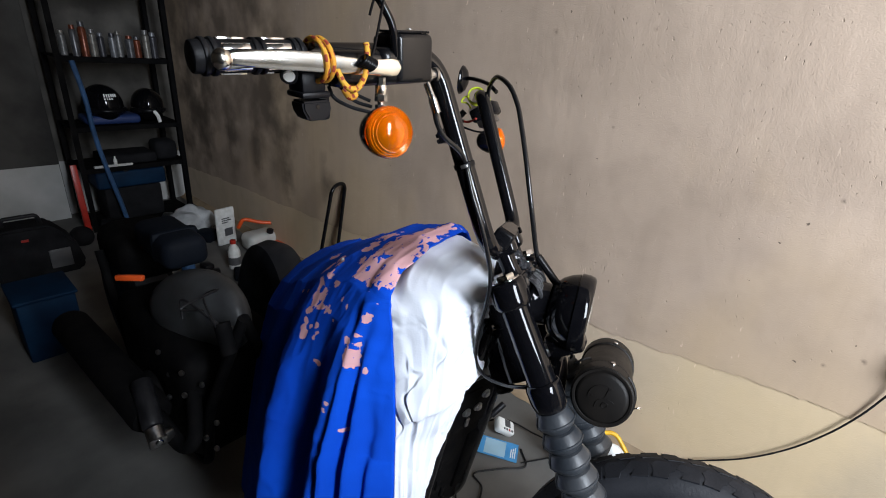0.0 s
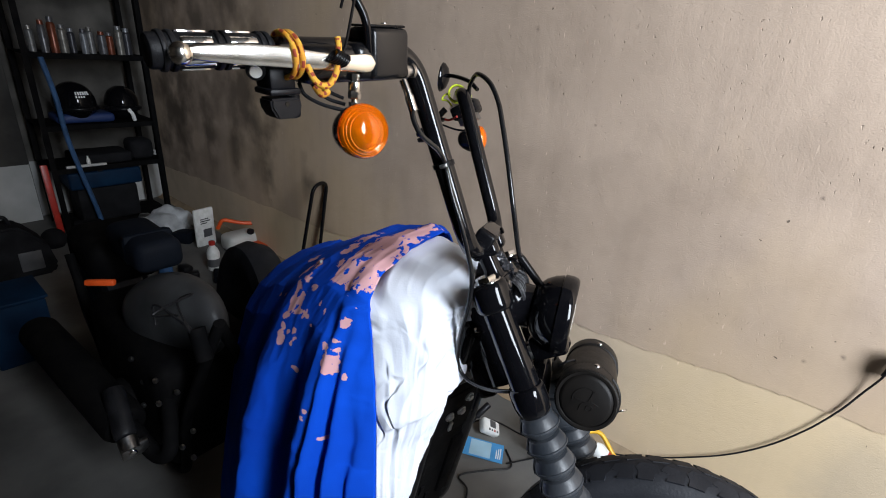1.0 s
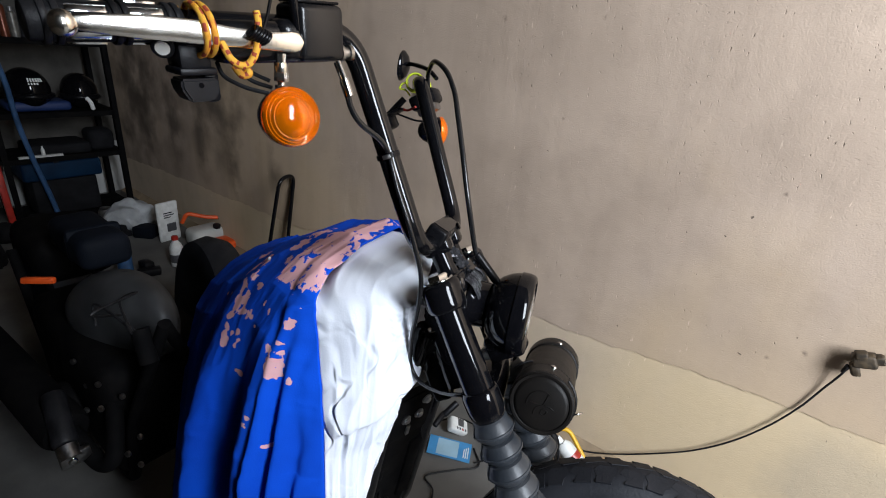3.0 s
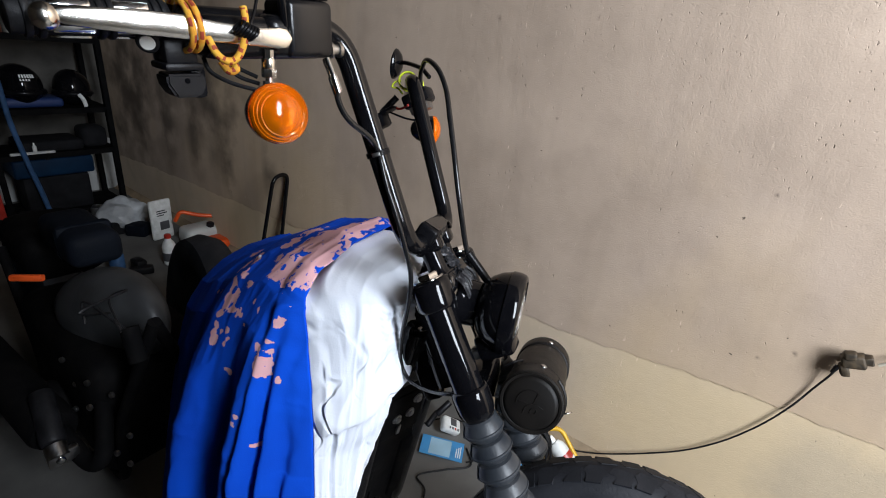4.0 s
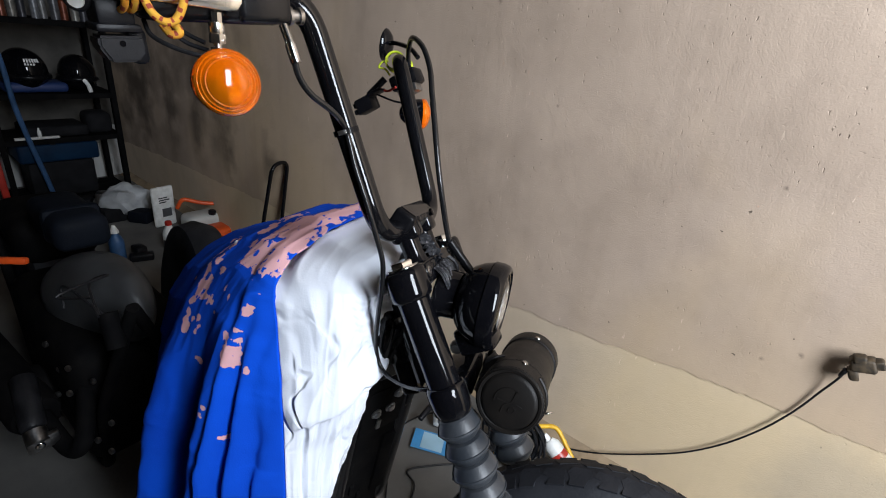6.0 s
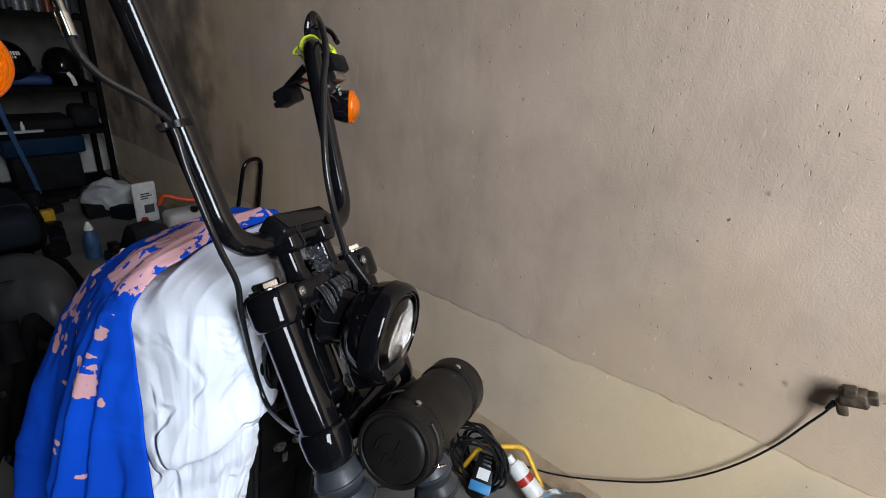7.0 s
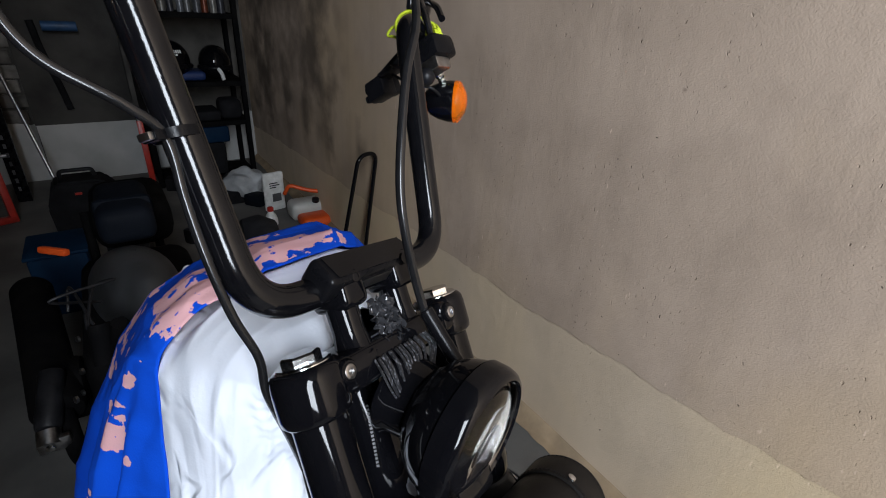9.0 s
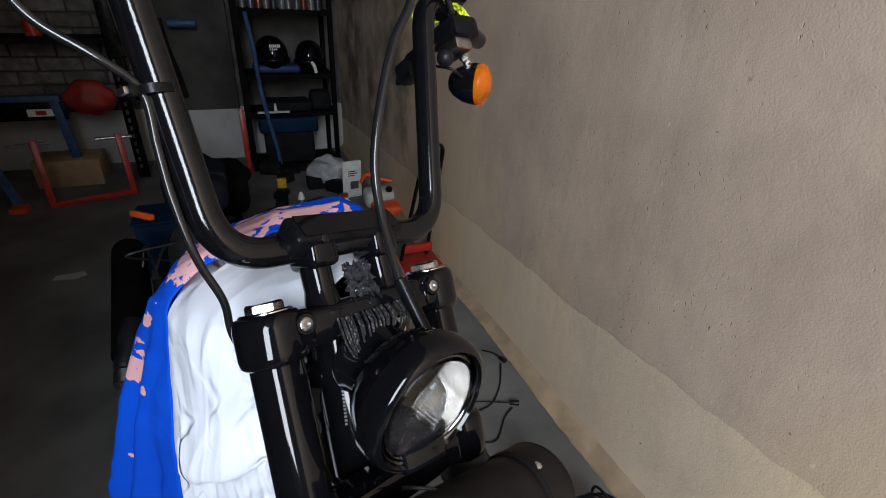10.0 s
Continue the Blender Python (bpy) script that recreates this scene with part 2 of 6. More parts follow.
def slab(bm, outline, h, m=None):
    """A flat outline (x, y) pulled up by h."""
    m = m or Matrix()
    lo = [bm.verts.new(m @ Vector((x, y, 0))) for x, y in outline]
    hi = [bm.verts.new(m @ Vector((x, y, h))) for x, y in outline]
    bm.faces.new(lo[::-1])
    bm.faces.new(hi)
    for i in range(len(lo)):
        j = (i + 1) % len(lo)
        bm.faces.new((lo[i], lo[j], hi[j], hi[i]))
    return bm


def grid(bm, nu, nv, f):
    """A sheet of nu by nv cells through f(u, v), u and v from 0 to 1."""
    rows = [[bm.verts.new(f(i / nu, j / nv)) for j in range(nv + 1)] for i in range(nu + 1)]
    for i in range(nu):
        for j in range(nv):
            bm.faces.new((rows[i][j], rows[i + 1][j], rows[i + 1][j + 1], rows[i][j + 1]))
    return bm


def thicken(bm, d):
    """Give a sheet a back and a rim."""
    bmesh.ops.recalc_face_normals(bm, faces=bm.faces)
    bm.normal_update()
    front, faces = list(bm.verts), list(bm.faces)
    rim = [(e.verts[0], e.verts[1]) for e in bm.edges if e.is_boundary]
    back = {v: bm.verts.new(v.co - v.normal * d) for v in front}
    for f in faces:
        bm.faces.new([back[v] for v in reversed(f.verts)])
    for a, b in rim:
        bm.faces.new((a, b, back[b], back[a]))
    return bm


def B():
    return bmesh.new()


def n2(x, y, z=0.0):
    return noise.noise(Vector((x, y, z)))


AMBER_LENS = glass("amber_lens_glass", (1.0, 0.24, 0.003), 0.03)
AMBER_LENS.node_tree.nodes["Principled BSDF"].inputs["Transmission Weight"].default_value = 0.68
AMBER_LENS.node_tree.nodes["Principled BSDF"].inputs["Coat Weight"].default_value = 0.0
FILM_CLEAR = glass("polythene", (0.85, 0.85, 0.85), 0.3, 1.2)


def random_tint(name, c1, c2, rough=0.9):
    m = material(name, c1, rough, second=c2, scale=14, bump=0.5, bump_scale=40, detail=8)
    n, k = m.node_tree.nodes, m.node_tree.links
    info = n.new("ShaderNodeObjectInfo")
    mix = n.new("ShaderNodeHueSaturation")
    mr = n.new("ShaderNodeMapRange")
    mr.inputs["To Min"].default_value, mr.inputs["To Max"].default_value = 0.5, 1.2
    k.new(info.outputs["Random"], mr.inputs["Value"])
    k.new(mr.outputs["Result"], mix.inputs["Value"])
    b = n["Principled BSDF"]
    k.new(b.inputs["Base Color"].links[0].from_socket, mix.inputs["Color"])
    k.new(mix.outputs["Color"], b.inputs["Base Color"])
    return m


BRICK_VAR = random_tint("whitewashed_block", (0.25, 0.235, 0.215), (0.12, 0.108, 0.095))


BUNGEE = material("yellow_elastic", (0.72, 0.42, 0.04), 0.7, second=(0.72, 0.28, 0.02), scale=90, bump=0.3, bump_scale=600)
BUNGEE_RED = material("dark_red_elastic_thread", (0.35, 0.05, 0.02), 0.7, second=(0.25, 0.03, 0.015), scale=90)


def bleached_blue():
    """Blue cotton with ragged pink bleach marks."""
    m = material("bleached_blue_cotton", (0.0015, 0.075, 0.62), 0.9, second=(0.0015, 0.055, 0.5), scale=4, bump=0.12, bump_scale=350, spec=0.15)
    n, k = m.node_tree.nodes, m.node_tree.links
    b = n["Principled BSDF"]
    geo = n.new("ShaderNodeNewGeometry")
    wob = n.new("ShaderNodeTexNoise")
    wob.inputs["Scale"].default_value, wob.inputs["Detail"].default_value = 75, 6
    k.new(geo.outputs["Position"], wob.inputs["Vector"])
    field = n.new("ShaderNodeAttribute")
    field.attribute_name = "bleach"
    total = field.outputs["Fac"]
    add = n.new("ShaderNodeMath")
    add.operation = "ADD"
    k.new(total, add.inputs[0])
    sc = n.new("ShaderNodeMapRange")
    sc.inputs["From Min"].default_value, sc.inputs["From Max"].default_value = 0.3, 0.7
    sc.inputs["To Min"].default_value, sc.inputs["To Max"].default_value = -0.30, 0.30
    k.new(wob.outputs["Fac"], sc.inputs["Value"])
    k.new(sc.outputs["Result"], add.inputs[1])
    th = n.new("ShaderNodeMapRange")
    th.inputs["From Min"].default_value, th.inputs["From Max"].default_value = 0.49, 0.53
    k.new(add.outputs["Value"], th.inputs["Value"])
    mix = n.new("ShaderNodeMix")
    mix.data_type = "RGBA"
    k.new(th.outputs["Result"], mix.inputs["Factor"])
    k.new(b.inputs["Base Color"].links[0].from_socket, mix.inputs["A"])
    mix.inputs["B"].default_value = (0.72, 0.40, 0.42, 1)
    k.new(mix.outputs["Result"], b.inputs["Base Color"])
    return m


BLUE_CLOTH = bleached_blue()


def bmesh_ball(c, r):
    bm = bmesh.new()
    bmesh.ops.create_uvsphere(bm, u_segments=20, v_segments=12, radius=r, matrix=Matrix.Translation(c))
    return bm


MARKS = [(0.928, 1.559, 0.016), (0.582, 1.581, 0.014), (-0.178, 0.766, 0.013), (-0.104, 0.713, 0.011), (-0.002, 1.183, 0.010), (0.655, 1.275, 0.009)]


def plaster(name, c1, c2, pit, marks_and_shade):
    """Trowelled plaster: mottling, upright trowel drags, pits and a few dark specks."""
    m = material(name, c1, 0.88, second=c2, scale=1.7, bump=0.0, detail=9, spec=0.25)
    n, k = m.node_tree.nodes, m.node_tree.links
    b = n["Principled BSDF"]
    geo = n.new("ShaderNodeNewGeometry")

    def tex(scale, stretch=(1, 1, 1), detail=5, lo=0.3, hi=0.7, a=0.0, z=1.0):
        mp = n.new("ShaderNodeMapping")
        mp.inputs["Scale"].default_value = stretch
        k.new(geo.outputs["Position"], mp.inputs["Vector"])
        t = n.new("ShaderNodeTexNoise")
        t.inputs["Scale"].default_value, t.inputs["Detail"].default_value = scale, detail
        k.new(mp.outputs["Vector"], t.inputs["Vector"])
        r = n.new("ShaderNodeMapRange")
        r.inputs["From Min"].default_value, r.inputs["From Max"].default_value = lo, hi
        r.inputs["To Min"].default_value, r.inputs["To Max"].default_value = a, z
        k.new(t.outputs["Fac"], r.inputs["Value"])
        return r.outputs["Result"]

    def mul(x, y):
        q = n.new("ShaderNodeMath")
        q.operation = "MULTIPLY"
        for i, v in enumerate((x, y)):
            if isinstance(v, float):
                q.inputs[i].default_value = v
            else:
                k.new(v, q.inputs[i])
        return q.outputs["Value"]

    def add(x, y):
        q = n.new("ShaderNodeMath")
        k.new(x, q.inputs[0])
        k.new(y, q.inputs[1])
        return q.outputs["Value"]

    grain = tex(220, detail=3)
    lumps = tex(24, detail=6)
    drag = mul(tex(9, (1, 3.2, 0.5), 7), tex(2.2, detail=3, lo=0.45, hi=0.62))
    pits = mul(tex(110, (1, 1, 0.5), 2, 0.68, 0.77), tex(4.5, detail=4, lo=0.46, hi=0.62))
    specks = tex(52, (1, 1, 1), 2, 0.775, 0.80)
    height = add(add(mul(grain, 0.08), mul(lumps, 0.15)), add(mul(drag, 0.12), mul(pits, -pit)))
    bn = n.new("ShaderNodeBump")
    bn.inputs["Strength"].default_value, bn.inputs["Distance"].default_value = 0.9, 0.0045
    nicks = mul(tex(58, (1, 0.7, 2.2), 3, 0.68, 0.74), tex(2.7, detail=3, lo=0.46, hi=0.6))
    height = add(height, mul(nicks, -0.1))
    k.new(height, bn.inputs["Height"])
    k.new(bn.outputs["Normal"], b.inputs["Normal"])

    def darken(fac, color, src):
        mix = n.new("ShaderNodeMix")
        mix.data_type = "RGBA"
        k.new(fac, mix.inputs["Factor"])
        k.new(src, mix.inputs["A"])
        mix.inputs["B"].default_value = (*color, 1)
        return mix.outputs["Result"]

    col = b.inputs["Base Color"].links[0].from_socket
    col = darken(mul(tex(6, detail=8, lo=0.5, hi=0.75), 0.35), tuple(v * 0.72 for v in c2), col)
    col = darken(mul(pits, 0.28), tuple(v * 0.45 for v in c2), col)
    col = darken(mul(tex(0.9, (1, 1.6, 1), 4, 0.42, 0.66), 0.6), (c1[0] * 1.08, c1[1] * 1.02, c1[2] * 0.80), col)
    col = darken(mul(specks, 0.8), (0.05, 0.04, 0.03), col)
    col = darken(mul(nicks, 0.08), tuple(v * 0.4 for v in c2), col)
    scratch = mul(tex(38, (1, 1.9, 0.5), 3, 0.70, 0.74), tex(3.1, detail=4, lo=0.47, hi=0.6))
    col = darken(mul(scratch, 0.6), tuple(min(1, v * 1.5) for v in c1), col)
    col = darken(mul(tex(2.6, (1, 4.5, 0.35), 6, 0.5, 0.72), 0.14), tuple(v * 0.62 for v in c2), col)
    # soft-edged grey patch low on the wall
    mp = n.new("ShaderNodeMapping")
    mp.inputs["Location"].default_value = (0, 0.52 / 0.36, -0.34 / 0.24)
    mp.inputs["Scale"].default_value = (0, 1 / 0.36, 1 / 0.24)
    k.new(geo.outputs["Position"], mp.inputs["Vector"])
    ln = n.new("ShaderNodeVectorMath")
    ln.operation = "LENGTH"
    k.new(mp.outputs["Vector"], ln.inputs[0])
    mr = n.new("ShaderNodeMapRange")
    mr.inputs["From Min"].default_value, mr.inputs["From Max"].default_value = 1.05, 0.55
    k.new(add(ln.outputs["Value"], tex(5, detail=7, a=-0.25, z=0.25)), mr.inputs["Value"])
    col = darken(mul(mr.outputs["Result"], 0.4), (0.33, 0.28, 0.23), col)
    if marks_and_shade:
        for y0, z0, r in MARKS:
            mark = n.new("ShaderNodeVectorMath")
            mark.operation = "DISTANCE"
            mark.inputs[1].default_value = (1.68, y0 * 1.043, 1.48 + (z0 - 1.48) * 1.043)
            k.new(geo.outputs["Position"], mark.inputs[0])
            mr = n.new("ShaderNodeMapRange")
            mr.inputs["From Min"].default_value, mr.inputs["From Max"].default_value = r * 0.9, r * 0.1
            k.new(mark.outputs["Value"], mr.inputs["Value"])
            col = darken(mul(mul(mr.outputs["Result"], tex(60, detail=4, lo=0.40, hi=0.6)), 0.7), (0.12, 0.09, 0.07), col)
        # narrow dark smears; the last four, wide ellipses paint the far wall's shade
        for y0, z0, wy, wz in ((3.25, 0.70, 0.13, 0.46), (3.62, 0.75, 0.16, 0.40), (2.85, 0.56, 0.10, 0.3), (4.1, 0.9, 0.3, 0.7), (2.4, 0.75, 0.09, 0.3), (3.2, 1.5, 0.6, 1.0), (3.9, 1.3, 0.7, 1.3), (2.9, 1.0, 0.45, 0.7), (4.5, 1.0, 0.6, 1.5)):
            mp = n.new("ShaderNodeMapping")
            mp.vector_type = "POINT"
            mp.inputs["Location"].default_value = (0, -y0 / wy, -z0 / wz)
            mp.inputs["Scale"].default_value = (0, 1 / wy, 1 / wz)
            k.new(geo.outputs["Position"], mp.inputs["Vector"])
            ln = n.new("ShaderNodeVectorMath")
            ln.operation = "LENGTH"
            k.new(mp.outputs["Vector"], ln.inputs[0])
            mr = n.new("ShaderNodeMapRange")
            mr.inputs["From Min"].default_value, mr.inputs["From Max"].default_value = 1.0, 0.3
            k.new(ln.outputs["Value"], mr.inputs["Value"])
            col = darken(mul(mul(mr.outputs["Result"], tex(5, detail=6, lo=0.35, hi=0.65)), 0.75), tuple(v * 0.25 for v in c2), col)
    k.new(col, b.inputs["Base Color"])
    return m


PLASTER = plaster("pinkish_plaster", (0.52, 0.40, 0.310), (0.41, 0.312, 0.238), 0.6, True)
RENDER_LOW = plaster("cream_render", (0.62, 0.495, 0.365), (0.54, 0.425, 0.308), 0.2, False)


# ---- the garage ----
WALL_X, BACK_Y, LEFT_X, FRONT_Y, TOP = 1.68, 4.72, -2.4, -3.5, 3.95
bm = grid(B(), 60, 60, lambda u, v: Vector((LEFT_X - 0.2 + u * (WALL_X - LEFT_X + 0.4), FRONT_Y - 0.2 + v * (BACK_Y - FRONT_Y + 0.4), 0.004 * n2(u * 9, v * 9))))
solo("floor", bm, CONCRETE, "bare grey concrete floor, stained and dusty", "floor", kind="structure")
box(bm := B(), (-30, -40, -0.12), (30, 30, -0.03))
solo("ground", bm, GROUND, "pale dry yard outside the garage door", "ground", kind="structure")
box(bm := B(), (LEFT_X - 0.2, FRONT_Y - 0.2, TOP), (WALL_X + 0.2, BACK_Y + 0.2, TOP + 0.15))
solo("ceiling", bm, CEILING, "plain unpainted ceiling slab", "ceiling", kind="structure")
box(bm := B(), (WALL_X + 0.012, FRONT_Y - 0.2, -0.02), (WALL_X + 0.2, BACK_Y + 0.2, TOP))
wall_right = solo("wall_east", bm, RENDER_LOW, "long plastered wall with a cream rendered lower band", "wall", kind="structure")
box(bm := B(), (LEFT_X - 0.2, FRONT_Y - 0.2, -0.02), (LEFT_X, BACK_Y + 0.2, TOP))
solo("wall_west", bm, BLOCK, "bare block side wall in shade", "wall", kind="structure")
box(bm := B(), (LEFT_X, BACK_Y, -0.02), (WALL_X + 0.01, BACK_Y + 0.2, TOP))
wall_back = solo("wall_north", bm, BLOCK, "dirty unplastered block wall with mortar joints", "wall", kind="structure")
# unseen front wall, set askew to dim the back; its tall opening is invented
FRONT = pose(0.1, -2.36, 0, 0, 0, -55)
bm = B()
box(bm, (-1.9, -0.2, -0.02), (-0.65, 0, TOP), 0, FRONT)
box(bm, (-0.65, -0.2, 3.85), (0.65, 0, TOP), 0, FRONT)
box(bm, (-0.65, -0.2, -0.02), (0.65, 0, 1.42), 0, FRONT)
box(bm, (0.65, -0.2, -0.02), (1.5, 0, TOP), 0, FRONT)
box(bm, (0.7, -3.6, -0.02), (WALL_X + 0.01, -3.45, TOP - 0.001))
solo("wall_south", bm, BLOCK, "unseen block front wall, set askew round an added tall opening", "wall", kind="structure")
# unseen wall, added to shade the left floor and the back
box(bm := B(), (LEFT_X, -1.0, -0.02), (0.12, -0.8, TOP - 0.001))
solo("wall_baffle", bm, BLOCK, "unseen block wall added to keep light off the left floor and back", "wall", kind="structure")


def crack_height(y):
    return 0.53 - 0.07 * min(y, 1.0) - 0.04 * max(0.0, y - 1.0) + 0.02 * n2(y * 2.3, 1.7) + 0.012 * n2(y * 9, 4.1) + 0.007 * n2(y * 26, 2.2) + 0.004 * n2(y * 70, 5.2)


def lower_skin(u, v):
    y = FRONT_Y + u * (BACK_Y - FRONT_Y)
    z = v * (crack_height(y) + 0.03)
    return Vector((WALL_X + 0.0035 + 0.002 * n2(y * 4, z * 4), y, z))


def upper_skin(u, v):
    y = FRONT_Y + u * (BACK_Y - FRONT_Y)
    h = crack_height(y)
    w = max(0.0, (v - 0.02) / 0.98)
    z = h + w * (TOP - h)
    x = WALL_X + 0.003 * n2(y * 1.7, z * 1.7) + 0.0012 * n2(y * 8, z * 8)
    return Vector((x + (0.008 if v == 0 else 0.0), y, z))


def fillet(u, v):
    y = FRONT_Y + u * (BACK_Y - FRONT_Y)
    w = 0.06 + 0.02 * n2(y * 3, 5.5) + 0.008 * n2(y * 22, 1.1)
    return Vector((WALL_X + 0.004 - w * (1 - v), y, 0.004 + 0.035 * v ** 2 + 0.006 * n2(y * 14, v * 3) * math.sin(math.pi * v)))


part("mortar_fillet", grid(B(), 300, 8, fillet), MORTAR, wall_right, "tan mortar fillet along the foot of the wall")
part("render_band", grid(B(), 260, 24, lower_skin), RENDER_LOW, wall_right, "smooth cream render below a ragged edge")
part("plaster_skin", grid(B(), 470, 80, upper_skin), PLASTER, wall_right, "rough pinkish plaster, pitted and scratched, with shade painted in at the far end")

# ---- the motorcycle: a steering frame (forward, left, up along the fork) and a body frame ----
SO = Vector((0.7865, 0.436, 1.067))
SL, SF, SU = Vector((0.9526, 0.2799, -0.1194)), Vector((0.2998, -0.7963, 0.5254)), Vector((-0.0520, 0.5363, 0.8424))
SM = Matrix(((SF.x, SL.x, SU.x, SO.x), (SF.y, SL.y, SU.y, SO.y), (SF.z, SL.z, SU.z, SO.z), (0, 0, 0, 1)))
LEVEL = Vector((0.844, 0.06, -0.532))


def S(f, l, u):
    return SM @ Vector((f, l, u))


def SP(points):
    return [S(*p) for p in points]


def sbox(bm, a, b, bevel=0.0, turn=None, seg=2):
    m = SM if turn is None else SM @ turn
    return box(bm, a, b, bevel, m, seg)


bike = thing("motorcycle", (0.95, 1.1, 0.0), "black cruiser motorcycle with tall handlebars, partly covered by cloths", "motorcycle")

# the fork stands turned a little to the open side
FO = Vector((0.7844, 0.4605, 1.0682))
FF, FL, FU = Vector((0.4122, -0.7760, 0.4774)), Vector((0.9098, 0.3786, -0.1702)), Vector((-0.0487, 0.5045, 0.8620))
FM = Matrix(((FF.x, FL.x, FU.x, FO.x), (FF.y, FL.y, FU.y, FO.y), (FF.z, FL.z, FU.z, FO.z), (0, 0, 0, 1)))


def F(f, l, u):
    return FM @ Vector((f, l, u))


def fbox(bm, a, b, bevel=0.0, turn=None, seg=2):
    return box(bm, a, b, bevel, FM if turn is None else FM @ turn, seg)


# fork legs, clamps and rubber gaiters
LEG = 0.117
for l in (-LEG, LEG):
    lm_ = FM @ Matrix.Translation((0, l, 0))
    leg = part("fork_leg", lathe(B(), [(-0.03, 0.0272), (-0.195, 0.0280), (-0.235, 0.0282)], lm_, 56), BLACK, bike, "gloss black fork cover")
    bm = B()
    lathe(bm, [(-0.047, 0.027), (-0.0465, 0.031), (-0.043, 0.0345), (-0.036, 0.0355), (-0.008, 0.0355), (0.000, 0.0345), (0.005, 0.031), (0.007, 0.026)], lm_, 48)
    part("upper_clamp", bm, BLACK, leg)
    bm = B()
    lathe(bm, [(0.005, 0.0275), (0.0075, 0.0275), (0.009, 0.0255), (0.0095, 0.010)], lm_, 36)
    lathe(bm, [(0.009, 0.0195), (0.0155, 0.0195), (0.0175, 0.0170)], lm_, 6)
    part("fork_cap", bm, CHROME, leg, "polished hexagonal fork cap", sharp=20)
    bm = B()
    lathe(bm, [(-0.196, 0.028), (-0.198, 0.031), (-0.203, 0.0335), (-0.210, 0.0345), (-0.232, 0.0345), (-0.246, 0.0325), (-0.256, 0.028), (-0.261, 0.022)], lm_, 48)
    part("lower_clamp", bm, BLACK, leg)
    prof = [(-0.250, 0.026), (-0.257, 0.032)]
    u = -0.257
    for i in range(6):
        w = 0.0375 + 0.0014 * i
        prof += [(u - 0.001, w - 0.0085), (u - 0.010, w - 0.0035), (u - 0.0185, w - 0.0008), (u - 0.0195, w + 0.0008), (u - 0.0225, w + 0.0008), (u - 0.0235, w - 0.0008), (u - 0.031, w - 0.005), (u - 0.0385, w - 0.0125)]
        u -= 0.0405
    part("gaiter", lathe(B(), prof, lm_, 48), GAITER, leg, "dusty ribbed rubber gaiter", sharp=28)
    for ang in (radians(-150), radians(40)):
        seam = [FM @ Vector((r * 1.012 * math.cos(ang), l + r * 1.012 * math.sin(ang), z)) for z, r in prof[1:]]
        part("gaiter_seam", tube(B(), seam, 0.0011, 6), GAITER, leg)
    part("fork_slider", rod(B(), F(0, l, -0.49), F(0.0, l, -0.86), 0.027, seg=20), BLACK_SATIN, leg)
# bridges between the legs
bm = B()
fbox(bm, (-0.045, -0.098, -0.042), (0.027, 0.098, 0.001), 0.014, None, 4)
fbox(bm, (0.0, -0.118, -0.038), (0.030, -0.078, 0.003), 0.010, None, 3)
fbox(bm, (0.0, 0.078, -0.038), (0.030, 0.118, 0.003), 0.010, None, 3)
clamp = part("triple_clamp", bm, BLACK, bike)
part("lower_bridge", fbox(B(), (-0.03, -0.09, -0.246), (0.03, 0.09, -0.206), 0.01), BLACK, bike)
for l in (-0.093, 0.093):
    pm_ = axis(F(0.022, l, -0.013), F(0.06, l, -0.013))
    bm = lathe(B(), [(0, 0.0125), (0.009, 0.0125), (0.0115, 0.0105), (0.0115, 0.0085), (0.010, 0.0080)], pm_, 24)
    ring = part("pinch_boss", bm, BLACK, clamp)
    part("pinch_bolt", lathe(B(), [(0.0095, 0.0075), (0.0125, 0.0075), (0.0135, 0.0060), (0.0135, 0.0035), (0.0105, 0.0034)], pm_, 16), STEEL, clamp)
neck = part("steering_neck", rod(B(), F(-0.068, 0, -0.028), F(-0.068, 0, -0.225), 0.038, seg=40), BLACK, bike, "gloss black frame neck with a stamped row")
box(bm := B(), (-0.13, -0.030, -0.25), (-0.09, 0.030, -0.09), 0.010, FM)
part("neck_gusset", bm, BLACK, neck)
part("clamp_web", fbox(B(), (-0.09, -0.05, -0.030), (-0.025, 0.05, -0.004), 0.008), BLACK, clamp)
for i in range(17):
    q = FM @ Matrix.Translation((-0.068, 0, -0.083 - i * 0.0045)) @ Matrix.Rotation(radians(-36 - i * 0.7), 4, "Z")
    part("stamped_mark", box(B(), (0.0378, -0.0017, -0.0014), (0.0382, 0.0017, 0.0014), 0, q), GREY_PAINT, neck)

# handlebar
bar_pts = [(-0.083, -0.525, 0.434), (0.058, -0.196, 0.414), (0.001, -0.146, 0.080), (-0.045, 0.158, 0.080), (-0.014, 0.212, 0.418), (-0.125, 0.44, 0.436)]
part("handlebar", tube(B(), rounded(SP(bar_pts), 0.055, 12), 0.0165, 28), BAR_BLACK, bike, "gloss black tall handlebar tube")
GRIP_A, GRIP_B = Vector((-0.083, -0.525, 0.434)), Vector((0.058, -0.198, 0.414))
GD = (GRIP_B - GRIP_A).normalized()


def along(d):
    return GRIP_A + GD * d


bm = rod(B(), SM @ along(-0.005), SM @ along(0.132), 0.0185, seg=28, round_end=0.003)
grip = part("throttle_grip", bm, RUBBER, bike, "black rubber and chrome throttle grip")
for d in (0.006, 0.016, 0.064, 0.073, 0.114, 0.122):
    part("rubber_ring", rod(B(), SM @ along(d), SM @ along(d + 0.006), 0.0215, seg=28, round_end=0.0015), RUBBER, grip)
